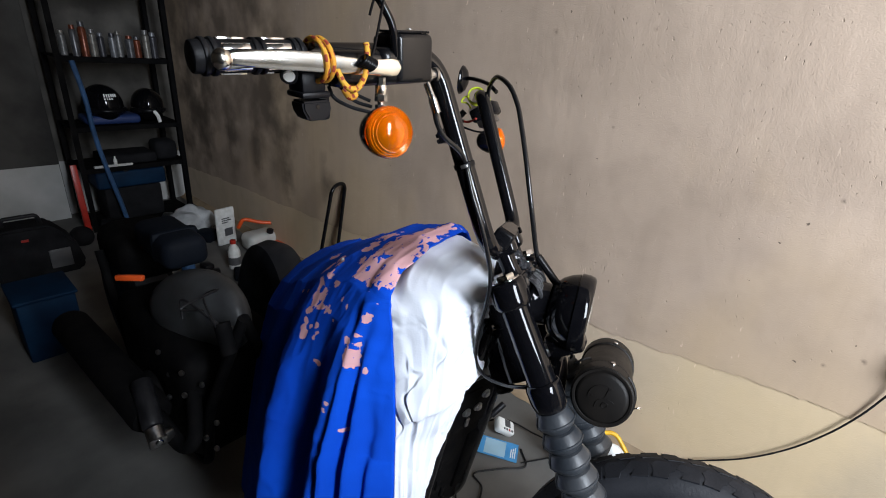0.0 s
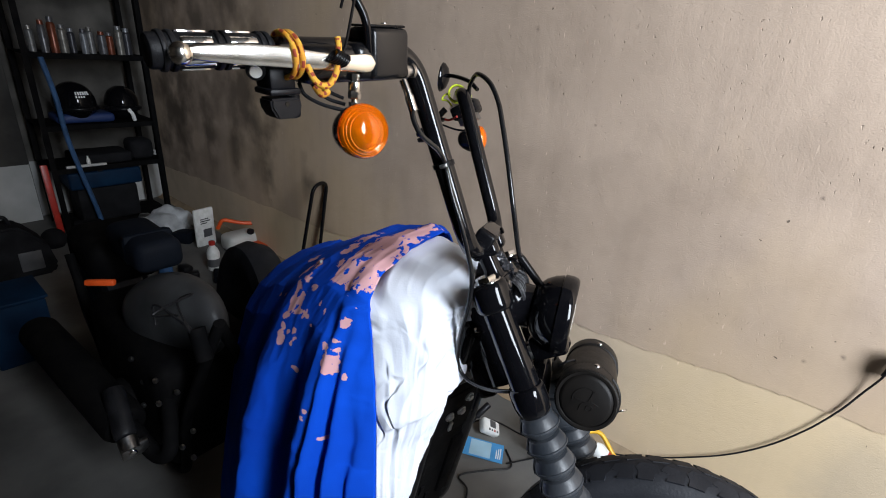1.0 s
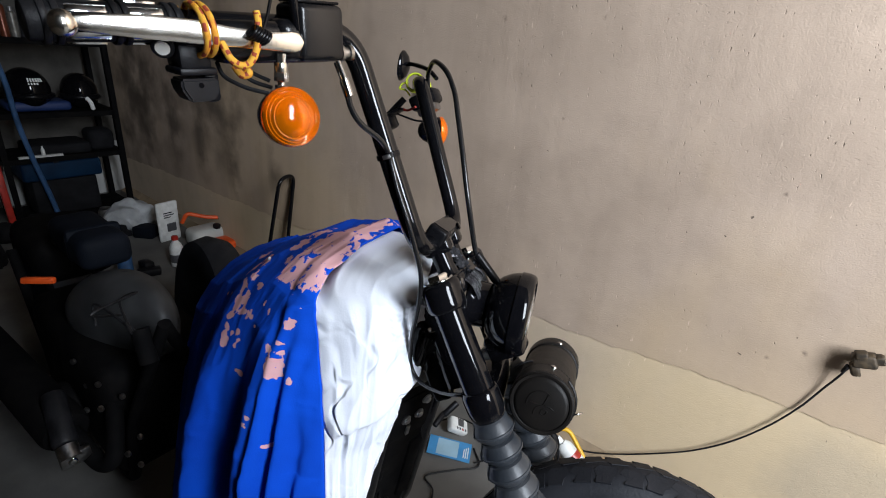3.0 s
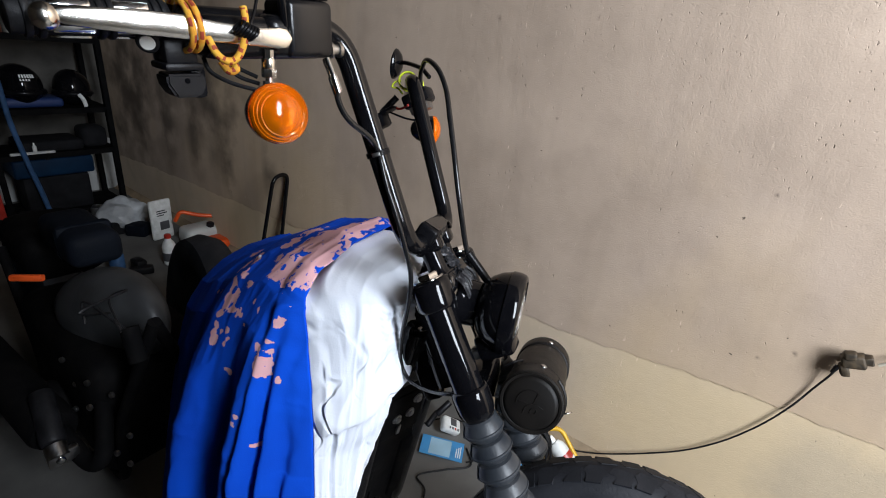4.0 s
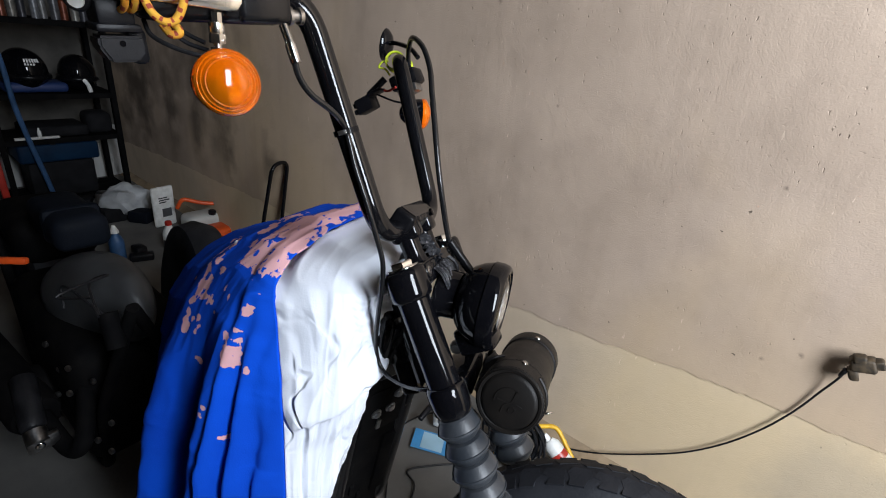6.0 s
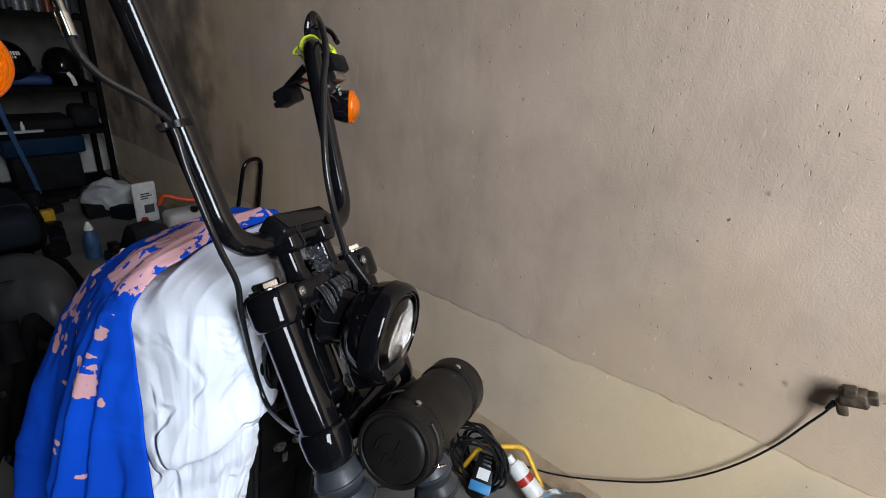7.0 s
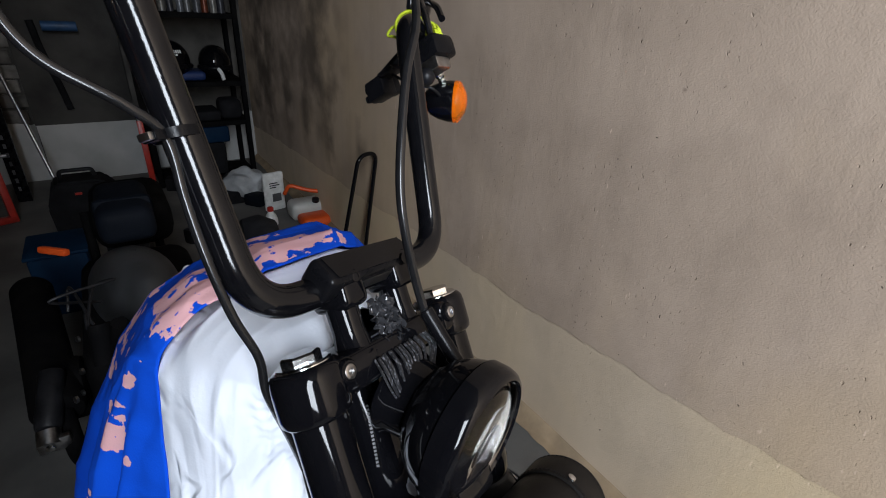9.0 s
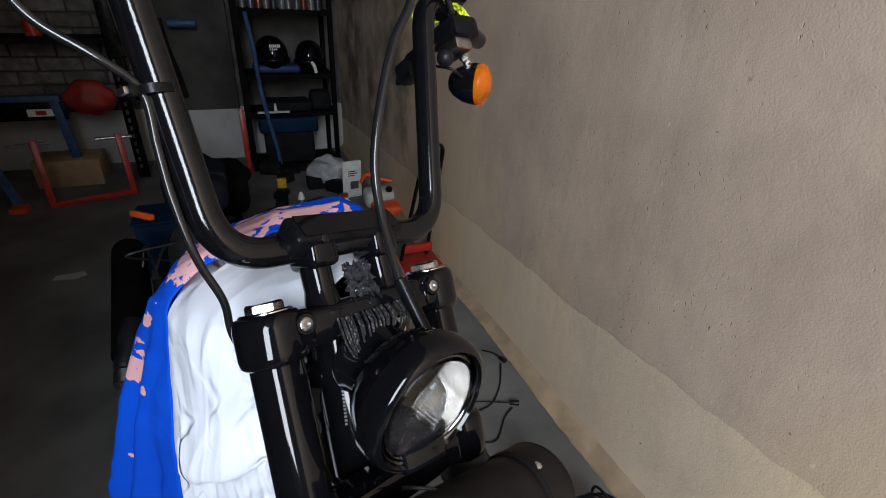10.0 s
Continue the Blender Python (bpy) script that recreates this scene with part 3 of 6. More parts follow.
GX = GD.cross(Vector((0, 0, 1))).normalized()
for d in (0.0305, 0.0815):
    for a in range(5):
        ang = radians(72 * a + 76)
        n = GX * math.cos(ang) + GX.cross(GD) * math.sin(ang)
        m = SM @ Matrix.Translation(along(d + 0.0125) + n * 0.0185) @ n.to_track_quat("Z", "Y").to_matrix().to_4x4()
        c = (m.to_3x3().inverted() @ (SM.to_3x3() @ GD))
        ang2 = math.atan2(c.y, c.x)
        part("chrome_inlay", box(B(), (-0.017, -0.0040, 0), (0.017, 0.0040, 0.0020), 0.002, m @ Matrix.Rotation(ang2, 4, "Z")), CHROME, grip)

# risers and gauge clamp
for l in (-0.045, 0.045):
    part("riser", lathe(B(), [(-0.004, 0.026), (0.004, 0.0265), (0.01, 0.021), (0.03, 0.0175), (0.06, 0.018), (0.085, 0.021)], SM @ Matrix.Translation((-0.020 - l * 0.16, l, 0)), 28), BLACK, bike)
turn = Matrix.Translation((0.004, 0.002, 0.0985)) @ Matrix.Rotation(radians(12), 4, "Z") @ Matrix.Rotation(radians(56), 4, "Y")
bm = B()
sbox(bm, (-0.020, -0.080, -0.034), (0.018, 0.080, 0.0), 0.007, turn, 3)
gauge = part("gauge_housing", bm, BLACK_SATIN, bike, "angular black gauge housing on the clamp")
clampm = Matrix.Translation((-0.02, 0, 0.079)) @ Matrix.Rotation(radians(9), 4, "Z")
for l in (-0.045, 0.045):
    part("bar_clamp", sbox(B(), (-0.026, l - 0.020, -0.026), (0.028, l + 0.020, 0.020), 0.010, clampm, 3), BLACK, gauge)
    part("clamp_bolt", lathe(B(), [(0, 0.007), (0.005, 0.007), (0.006, 0.005)], SM @ clampm @ Matrix.Translation((0.028, l, 0.006)) @ Matrix.Rotation(radians(90), 4, "Y"), 12), BLACK, gauge)
part("gauge_face", sbox(B(), (-0.016, -0.070, 0.0005), (0.014, 0.070, 0.0015), 0, turn), BLACK, gauge)
part("gauge_band", sbox(B(), (0.0185, -0.045, -0.026), (0.0195, 0.045, -0.012), 0, turn), STEEL, gauge)
# bundle of sleeved wires under the bridge
random.seed(3)
for i in range(30):
    l = -0.050 + 0.100 * i / 29
    w = random.uniform(-0.004, 0.004)
    path = spline([F(*p) for p in ((0.030 + w, l * 0.85 - 0.010, -0.018), (0.040 + w, l * 0.9 - 0.012, -0.032), (0.041 + w, l * 0.75 - 0.016, -0.050), (0.038 + w, l * 0.5 - 0.020, -0.068), (0.026, l * 0.3 - 0.022, -0.084))], 5)
    part("sleeved_wire", tube(B(), path, 0.0014, 6), WIRE_SLEEVE, bike, "dark braided wire sleeve")
bm = grid(B(), 40, 40, lambda u, v: S(0.004 + 0.010 * n2(u * 11, v * 11) + 0.004 * n2(u * 27, v * 27) - 0.012 * v, -0.016 + 0.036 * u + 0.006 * n2(u * 8, v * 8, 3), 0.002 + 0.050 * v + 0.008 * n2(u * 9, v * 9, 9)))
part("crumpled_film", bm, FILM, bike, "crumpled shiny dark film round the clamp bolts", sharp=12)

# headlight
LC = Vector((0.081, 0.004, -0.115))
lm = SM @ axis(LC - LEVEL * 0.12, LC + LEVEL)
shell = part("headlight", lathe(B(), [(0.043, 0.02), (0.046, 0.040), (0.053, 0.056), (0.064, 0.068), (0.080, 0.078), (0.096, 0.083), (0.0965, 0.081), (0.098, 0.081), (0.0985, 0.0855), (0.114, 0.0855), (0.122, 0.083), (0.126, 0.079), (0.127, 0.075), (0.124, 0.0725)], lm @ Matrix.Diagonal((0.92, 0.92, 1, 1)), 56, cap=False), BLACK, bike, "round gloss black headlight shell")
part("headlight_mount", lathe(B(), [(0.004, 0.02), (0.006, 0.044), (0.010, 0.050), (0.016, 0.050), (0.022, 0.045), (0.046, 0.043)], lm, 40, cap=False), BLACK, shell, "stepped black mounting collar")
part("bezel", lathe(B(), [(0.122, 0.0672), (0.124, 0.0662), (0.123, 0.0640), (0.120, 0.0625), (0.121, 0.0605), (0.119, 0.0580), (0.114, 0.0565)], lm, 64, cap=False), BLACK_CHROME, shell, "dark chrome bezel ring")
part("reflector", lathe(B(), [(0.06, 0.008), (0.062, 0.026), (0.072, 0.042), (0.094, 0.051), (0.115, 0.0567)], lm, 20, cap=False), REFLECTOR, shell, "faceted bright reflector", sharp=5)
bm = B()
for i in range(26):
    a = radians(-60 + 120 * i / 25)
    lathe(bm, [(0.098, 0.0017), (0.114, 0.0017), (0.1155, 0.0006)], lm @ Matrix.Translation((0.0 + 0.052 * (math.cos(a) - 0.62), 0.046 * math.sin(a), 0)), 8)
part("lamp_ribs", bm, CHROME, shell, "row of bright glass ribs")
bm = B()
lathe(bm, [(0.07, 0.012), (0.095, 0.012), (0.1, 0.009)], lm, 16)
for s in (-1, 1):
    box(bm, (-0.004, 0.01 * s, 0.085), (0.004, 0.052 * s, 0.094), 0.001, lm)
    box(bm, (0.01 * s, -0.003, 0.085), (0.048 * s, 0.003, 0.092), 0.001, lm @ Matrix.Rotation(radians(25), 4, "Z"))
part("bulb_shield", bm, CHROME, shell)
lens = part("headlight_lens", lathe(B(), [(0.117, 0.0575), (0.122, 0.056), (0.126, 0.046), (0.129, 0.028), (0.130, 0.004)], lm, 48), CLEAR, shell, "clear domed lens")
lens.visible_shadow = False
bm = B()
rod(bm, F(0.006, -0.010, -0.177), F(0.006, -0.026, -0.177), 0.0125, seg=20, round_end=0.002)
rod(bm, F(0.006, -0.026, -0.177), F(0.006, -0.033, -0.177), 0.009, seg=6, round_end=0.001)
part("headlight_bolt", bm, STEEL, shell)
part("headlight_bracket", sbox(B(), (-0.01, -0.03, -0.18), (0.06, 0.03, -0.13), 0.008), BLACK, bike)

# front wheel
AX = Vector((0.055, 0, -0.795))
wm = FM @ Matrix.Translation(AX) @ Matrix.Rotation(radians(90), 4, "X")
wheel = part("front_wheel", lathe(B(), [(-0.03, 0.235), (-0.034, 0.25), (-0.03, 0.258), (0.03, 0.258), (0.034, 0.25), (0.03, 0.235)], wm, 64, cap=False), BLACK_SATIN, bike)
prof = [(-0.04, 0.25), (-0.052, 0.275), (-0.054, 0.30), (-0.046, 0.323), (-0.03, 0.337), (-0.01, 0.3435), (0.01, 0.3435), (0.03, 0.337), (0.046, 0.323), (0.054, 0.30), (0.052, 0.275), (0.04, 0.25)]
tyre = part("tyre", lathe(B(), prof, wm, 96, cap=False), TYRE, wheel, "black treaded front tyre", sharp=60)
block_mesh = {}
for sgn in (-1, 1):
    for size in (0, 1):
        bm = slab(B(), [(-0.021, -0.017), (0.010, -0.020), (0.021, -0.010), (0.017, 0.004), (0.020, 0.017), (-0.008, 0.019), (-0.014, 0.006), (-0.022, 0.002)] if size else [(-0.022, -0.012), (0.012, -0.018), (0.022, -0.004), (0.006, 0.002), (0.014, 0.016), (-0.018, 0.018)], 0.0042, Matrix.Translation((-0.0030, 0, 0)) @ Matrix(((0, 0, 1, 0), (1, 0, 0, 0), (0, sgn, 0, 0), (0, 0, 0, 1))))
        bmesh.ops.recalc_face_normals(bm, faces=bm.faces)
        me = bpy.data.meshes.new("tread_block")
        bm.to_mesh(me)
        bm.free()
        me.materials.append(TYRE)
        block_mesh[sgn, size] = me
for i in range(46):
    for sgn in (-1, 1):
        aa = 2 * math.pi * (i + (0.5 if sgn > 0 else 0)) / 46
        ob = new("tread_block", block_mesh[sgn, i % 2])
        ob.matrix_basis = wm @ Matrix.Rotation(aa, 4, "Z") @ Matrix.Translation((0.3385, 0, 0.022 * sgn)) @ Matrix.Rotation(radians(-17 * sgn), 4, "Y")
        ob.parent = tyre
bm = B()
for i in range(20):
    a = 2 * math.pi * i / 20
    c = wm @ Vector((0.03 * math.cos(a), 0.03 * math.sin(a), 0.03 * (1 if i % 2 else -1)))
    rod(bm, c, wm @ Vector((0.24 * math.cos(a + 0.3), 0.24 * math.sin(a + 0.3), 0)), 0.002, seg=6)
part("spokes", bm, STEEL, wheel)
part("hub", rod(B(), wm @ Vector((0, 0, -0.06)), wm @ Vector((0, 0, 0.06)), 0.035, seg=24), BLACK_SATIN, wheel)

# body: downtubes, engine, tank, seat, rear wheel under the cloths
REAR = Vector((0.17, 0.985, 0)).normalized()
LEFT = Vector((REAR.y, -REAR.x, 0))
HEAD = Vector((0.79, 0.49, 0))
BM_ = Matrix(((REAR.x, LEFT.x, 0, HEAD.x), (REAR.y, LEFT.y, 0, HEAD.y), (0, 0, 1, 0), (0, 0, 0, 1))) @ Matrix.Translation((0, 0, 1.0)) @ Matrix.Rotation(radians(-8), 4, "X") @ Matrix.Translation((0, 0, -1.0))


def P(s, l, z):
    return BM_ @ Vector((s, l, z))


def W(s, lat, z):
    """Back from the steering head, to the far side, up."""
    p = HEAD + REAR * s + LEFT * lat
    return Vector((p.x, p.y, z))


def front_line(z):
    return -0.02 + (0.86 - z) * 0.2


for lat in (-0.112, 0.028):
    part("downtube", tube(B(), rounded([W(-0.015, -0.04 + (lat + 0.04) * 0.5, 0.96), W(front_line(0.86) + 0.01, lat, 0.86), W(front_line(0.26) + 0.01, lat, 0.26), W(0.25, lat, 0.17), W(1.0, lat, 0.17)], 0.08), 0.021, 18), BLACK, bike)
fm = Matrix(((REAR.x, LEFT.x, 0, 0), (REAR.y, LEFT.y, 0, 0), (0, 0, 1, 0), (0, 0, 0, 1)))
PLATE = Matrix.Translation(W(front_line(0.56), -0.04, 0.56)) @ fm @ Matrix.Rotation(math.atan(-0.2), 4, "Y")
bm = box(B(), (0.0, -0.074, -0.30), (0.05, 0.070, 0.31), 0.006, PLATE)
box(bm, (-0.004, -0.055, 0.06), (0.02, 0.060, 0.20), 0.005, PLATE)
box(bm, (-0.008, 0.02, -0.22), (0.02, 0.062, 0.02), 0.008, PLATE)
cover = part("front_cover", bm, MATT_BLACK, bike, "scuffed black frame plate between the downtubes")
for y, z in ((0.016, 0.132), (-0.020, 0.130), (0.030, 0.172)):
    part("frame_bolt", lathe(B(), [(0, 0.0125), (0.003, 0.0125), (0.0035, 0.009), (0.008, 0.008), (0.009, 0.006)], PLATE @ Matrix.Translation((-0.004, y, z)) @ Matrix.Rotation(radians(-90), 4, "Y"), 12), STEEL, cover)
part("plate_bracket", box(B(), (-0.010, -0.014, 0.075), (-0.004, -0.004, 0.105), 0.002, PLATE), STEEL, cover)
random.seed(9)
for k in range(5):
    y = random.uniform(-0.06, 0.05)
    part("side_rib", box(B(), (-0.006, y, -0.28 + 0.05 * k), (0.004, y + 0.012, -0.24 + 0.05 * k), 0.003, PLATE), MATT_BLACK, cover)
part("neck_gusset", box(B(), (-0.02, -0.055, 0.25), (0.06, 0.055, 0.42), 0.018, PLATE, 3), BLACK, bike)
bm = B()
box(bm, (0.26, -0.12, 0.2), (0.75, 0.12, 0.55), 0.05, BM_, 3)
part("engine", bm, BLACK_SATIN, bike)
for k in range(9):
    for y in (0.30, 0.52):
        part("cooling_fin", box(B(), (y, -0.1, 0.55 + k * 0.022), (y + 0.13, 0.1, 0.562 + k * 0.022), 0.004, BM_, 1), BLACK_SATIN, bike)
bm = B()
bmesh.ops.create_uvsphere(bm, u_segments=32, v_segments=16, radius=1, matrix=BM_ @ Matrix.Translation((0.3, 0, 0.86)) @ Matrix.Diagonal((0.3, 0.14, 0.11, 1)))
part("fuel_tank", bm, BLACK, bike)
part("seat", box(B(), (0.5, -0.13, 0.50), (0.95, 0.13, 0.60), 0.045, BM_, 3), LEATHER, bike)
rwm = BM_ @ Matrix.Translation((1.25, 0, 0.33)) @ Matrix.Rotation(radians(90), 4, "X")
part("rear_wheel", lathe(B(), [(-0.05, 0.2), (-0.075, 0.26), (-0.06, 0.31), (0, 0.33), (0.06, 0.31), (0.075, 0.26), (0.05, 0.2)], rwm, 48), TYRE, bike)

# ---- controls on the throttle side ----
GA, GB = SM @ GRIP_A, SM @ GRIP_B
gx = (GB - GA).normalized()
gz = (Vector((0, 0, 1)) - gx * gx.z).normalized()
gy = gz.cross(gx)
GM = Matrix(((gx.x, gy.x, gz.x, GA.x), (gx.y, gy.y, gz.y, GA.y), (gx.z, gy.z, gz.z, GA.z), (0, 0, 0, 1)))


def GP(points):
    return [GM @ Vector(p) for p in points]


def blade(path, heights, thick, up):
    """A flat rounded bar along a line: half height by half thickness."""
    bm = B()
    rings = []
    for i, p in enumerate(path):
        t = (path[min(i + 1, len(path) - 1)] - path[max(i - 1, 0)]).normalized()
        u = (up - t * up.dot(t)).normalized()
        w = t.cross(u)
        f = i / (len(path) - 1) * (len(heights) - 1)
        j = min(int(f), len(heights) - 2)
        h = heights[j] + (heights[j + 1] - heights[j]) * (f - j)
        rings.append([bm.verts.new(p + u * h * math.sin(q) + w * thick * math.copysign(abs(math.cos(q)) ** 0.6, math.cos(q))) for q in [2 * math.pi * c / 20 for c in range(20)]])
    for ra, rb in zip(rings, rings[1:]):
        for c in range(20):
            bm.faces.new((ra[c], ra[(c + 1) % 20], rb[(c + 1) % 20], rb[c]))
    bm.faces.new(rings[0][::-1])
    bm.faces.new(rings[-1])
    return bm


bm = B()
box(bm, (0.246, -0.054, -0.036), (0.312, 0.004, 0.030), 0.009, GM, 4)
box(bm, (0.150, -0.044, -0.038), (0.311, 0.006, 0.008), 0.014, GM, 4)
box(bm, (0.222, -0.050, -0.038), (0.300, 0.0, 0.012), 0.016, GM, 4)
master = part("brake_master_cylinder", bm, CAST_BLACK, bike, "satin black brake reservoir and lever perch")
part("reservoir_lid", box(B(), (0.250, -0.048, 0.0302), (0.308, -0.002, 0.0335), 0.0015, GM), BLACK_SATIN, master)
part("lid_screw", lathe(B(), [(0, 0.004), (0.0015, 0.0035)], GM @ Matrix.Translation((0.285, -0.03, 0.0345)), 12), STEEL, master)
part("bar_clamp", box(B(), (0.262, -0.002, -0.026), (0.302, 0.030, 0.026), 0.006, GM, 2), BLACK_SATIN, master)
line = spline(GP([(0.022, -0.031, 0.001), (0.040, -0.034, 0.000), (0.085, -0.040, -0.002), (0.13, -0.045, -0.005), (0.165, -0.050, -0.009), (0.205, -0.054, -0.012), (0.232, -0.055, -0.013), (0.243, -0.055, -0.013), (0.247, -0.055, -0.013)]), 8)
lever = part("brake_lever", blade(line, [0.0050, 0.0085, 0.0112, 0.0118, 0.0105, 0.0100, 0.0118, 0.0100, 0.0035], 0.0045, gz), POLISHED, bike, "polished metal brake lever with ball end")
part("lever_ball", bmesh_ball(GM @ Vector((0.019, -0.030, -0.001)), 0.0120), POLISHED, lever)
bm = lathe(B(), [(0, 0.011), (0.004, 0.011), (0.004, 0.007), (0.014, 0.007), (0.014, 0.010), (0.019, 0.010)], GM @ Matrix.Translation((0.311, -0.040, -0.026)) @ Matrix.Rotation(radians(90), 4, "Y"), 20)
part("banjo_bolt", bm, STEEL, master)
bm = B()
box(bm, (0.116, -0.024, -0.044), (0.150, 0.018, -0.018), 0.004, GM, 2)
box(bm, (0.112, -0.030, -0.050), (0.153, 0.016, -0.042), 0.003, GM, 2)
switch = part("switch_block", bm, PLASTIC, bike, "loose black handlebar switch block")
bm = slab(B(), [(-0.020, 0.012), (0.019, 0.012), (0.021, -0.002), (0.012, -0.013), (-0.013, -0.013), (-0.021, 0.002)], 0.034, GM @ Matrix.Translation((0.132, 0.004, -0.065)) @ Matrix.Rotation(radians(90), 4, "X"))
bmesh.ops.bevel(bm, geom=list(bm.edges), offset=0.0025, segments=2, affect="EDGES")
part("switch_rocker", bm, PLASTIC, switch, "worn rocker")
part("rocker_dot", lathe(B(), [(0, 0.003), (0.0008, 0.0028)], GM @ Matrix.Translation((0.132, -0.0302, -0.060)) @ Matrix.Rotation(radians(90), 4, "X"), 12), BLACK, switch)
part("switch_rocker", box(B(), (0.142, -0.016, -0.082), (0.160, 0.014, -0.046), 0.006, GM, 2), PLASTIC, switch)
bm = lathe(B(), [(0, 0.009), (0.012, 0.009), (0.013, 0.0115), (0.022, 0.0115), (0.024, 0.0095)], axis(GM @ Vector((0.114, 0.006, -0.016)), GM @ Vector((0.096, -0.030, -0.028))), 20)
knob = part("throttle_screw", bm, RUBBER, bike)
part("screw_face", lathe(B(), [(0.024, 0.0075), (0.0255, 0.007)], axis(GM @ Vector((0.114, 0.006, -0.016)), GM @ Vector((0.096, -0.030, -0.028))), 16), WHITE_PLASTIC, knob)
# mirrors
for sgn, line, c, back in ((-1, [tuple(SM.inverted() @ p) for p in GP([(0.248, -0.045, 0.0), (0.244, -0.045, 0.036), (0.234, -0.040, 0.060), (0.212, -0.030, 0.095), (0.19, -0.02, 0.135), (0.175, -0.01, 0.19)])], SM.inverted() @ GM @ Vector((0.165, 0.0, 0.23)), Vector((-0.80, 0.22, 0.55))),
                           (1, [(0.0, 0.285, 0.42), (-0.02, 0.31, 0.455), (-0.07, 0.36, 0.50), (-0.10, 0.378, 0.515)], Vector((-0.11, 0.385, 0.52)), Vector((-0.80, -0.22, 0.55)))):
    bm = tube(B(), spline(SP(line), 6), 0.0055, 10)
    stalk = part("mirror_stalk", bm, BLACK, bike)
    mm = SM @ axis(c - back * 0.012, c + back)
    part("mirror_head", lathe(B(), [(-0.012, 0.008), (-0.006, 0.026), (0.004, 0.037), (0.01, 0.039), (0.012, 0.037)], mm, 36), BLACK, stalk)
    part("mirror_glass", lathe(B(), [(0.0122, 0.0345), (0.0132, 0.0345)], mm, 36), MIRROR, stalk)
# indicators
for sgn in (-1, 1):
    d = Vector((0.775, 0.53 * sgn, -0.39)).normalized()
    face = Vector((0.014, -0.342, 0.300)) if sgn < 0 else Vector((-0.060, 0.354, 0.312))
    m = SM @ axis(face, face + d)
    lamp = part("indicator", lathe(B(), [(-0.064, 0.006), (-0.06, 0.016), (-0.05, 0.025), (-0.036, 0.0315), (-0.02, 0.035), (-0.010, 0.0355)], m, 36), BLACK, bike, "bullet-shaped black indicator with amber lens")
    lensm = lathe(B(), [(-0.010, 0.0355), (-0.005, 0.0358), (-0.001, 0.0348), (0.0015, 0.0328), (0.0008, 0.0315), (0.0034, 0.0296), (0.0028, 0.0282), (0.0062, 0.0256), (0.0056, 0.0240), (0.0095, 0.0195), (0.0120, 0.0130), (0.0130, 0.0040)], m, 40)
    lens_ob = part("amber_lens", lensm, AMBER_LENS, lamp, "ribbed amber lens")
    lens_ob.visible_shadow = False
    part("lens_reflector", lathe(B(), [(-0.04, 0.004), (-0.036, 0.014), (-0.02, 0.027), (-0.011, 0.033)], m, 32, cap=False), LAMP_BOWL, lamp)
    part("bulb", lathe(B(), [(-0.036, 0.004), (-0.026, 0.006), (-0.02, 0.008), (-0.013, 0.007), (-0.01, 0.002)], m, 16), AMBER, lamp)
    b0, b1 = (SM.inverted() @ GM @ Vector((0.219, -0.048, -0.070)), SM.inverted() @ GM @ Vector((0.222, -0.047, -0.026))) if sgn < 0 else (face - d * 0.034 + Vector((0.018, 0, 0.028)), Vector((-0.055, 0.305, 0.375)))
    bm = rod(B(), SM @ b0, SM @ (b0 * 0.80 + b1 * 0.20), 0.0078, seg=6, round_end=0.001)
    rod(bm, SM @ (b0 * 0.80 + b1 * 0.20), SM @ (b0 * 0.72 + b1 * 0.28), 0.0045, seg=12)
    rod(bm, SM @ (b0 * 0.72 + b1 * 0.28), SM @ (b0 * 0.48 + b1 * 0.52), 0.0088, seg=6, round_end=0.001)
    rod(bm, SM @ (b0 * 0.48 + b1 * 0.52), SM @ (b0 * 0.22 + b1 * 0.78), 0.0082, seg=20, round_end=0.001)
    rod(bm, SM @ (b0 * 0.22 + b1 * 0.78), SM @ b1, 0.0060, seg=6)
    part("indicator_stem", bm, POLISHED, lamp)
# far side controls
bm = B()
sbox(bm, (-0.085, 0.27, 0.372), (-0.015, 0.325, 0.408), 0.008)
part("clutch_perch", bm, BLACK_SATIN, bike)
bm = B()
sbox(bm, (-0.075, 0.275, 0.355), (-0.025, 0.31, 0.384), 0.003)
part("perch_bracket", bm, STEEL, bike)
LOOSE = Matrix.Translation((0.0, 0.036, 0.004))
bm = B()
sbox(bm, (-0.190, 0.232, 0.358), (-0.145, 0.266, 0.394), 0.005, LOOSE)
sbox(bm, (-0.148, 0.228, 0.386), (-0.110, 0.262, 0.394), 0.003, LOOSE)
sbox(bm, (-0.172, 0.268, 0.364), (-0.150, 0.286, 0.398), 0.004, LOOSE)
rod(bm, SM @ LOOSE @ Vector((-0.15, 0.245, 0.392)), SM @ LOOSE @ Vector((-0.10, 0.258, 0.412)), 0.008, seg=12)
far_switch = part("switch_block", bm, PLASTIC, bike, "loose black switch block with small buttons")
for a, b in (((-0.178, 0.2665, 0.362), (-0.152, 0.275, 0.374)), ((-0.178, 0.2665, 0.377), (-0.152, 0.274, 0.389)), ((-0.200, 0.236, 0.362), (-0.1905, 0.248, 0.374)), ((-0.200, 0.250, 0.362), (-0.1905, 0.262, 0.374)), ((-0.199, 0.240, 0.378), (-0.1905, 0.260, 0.390))):
    part("button_block", sbox(B(), a, b, 0.003, LOOSE), PLASTIC, far_switch)
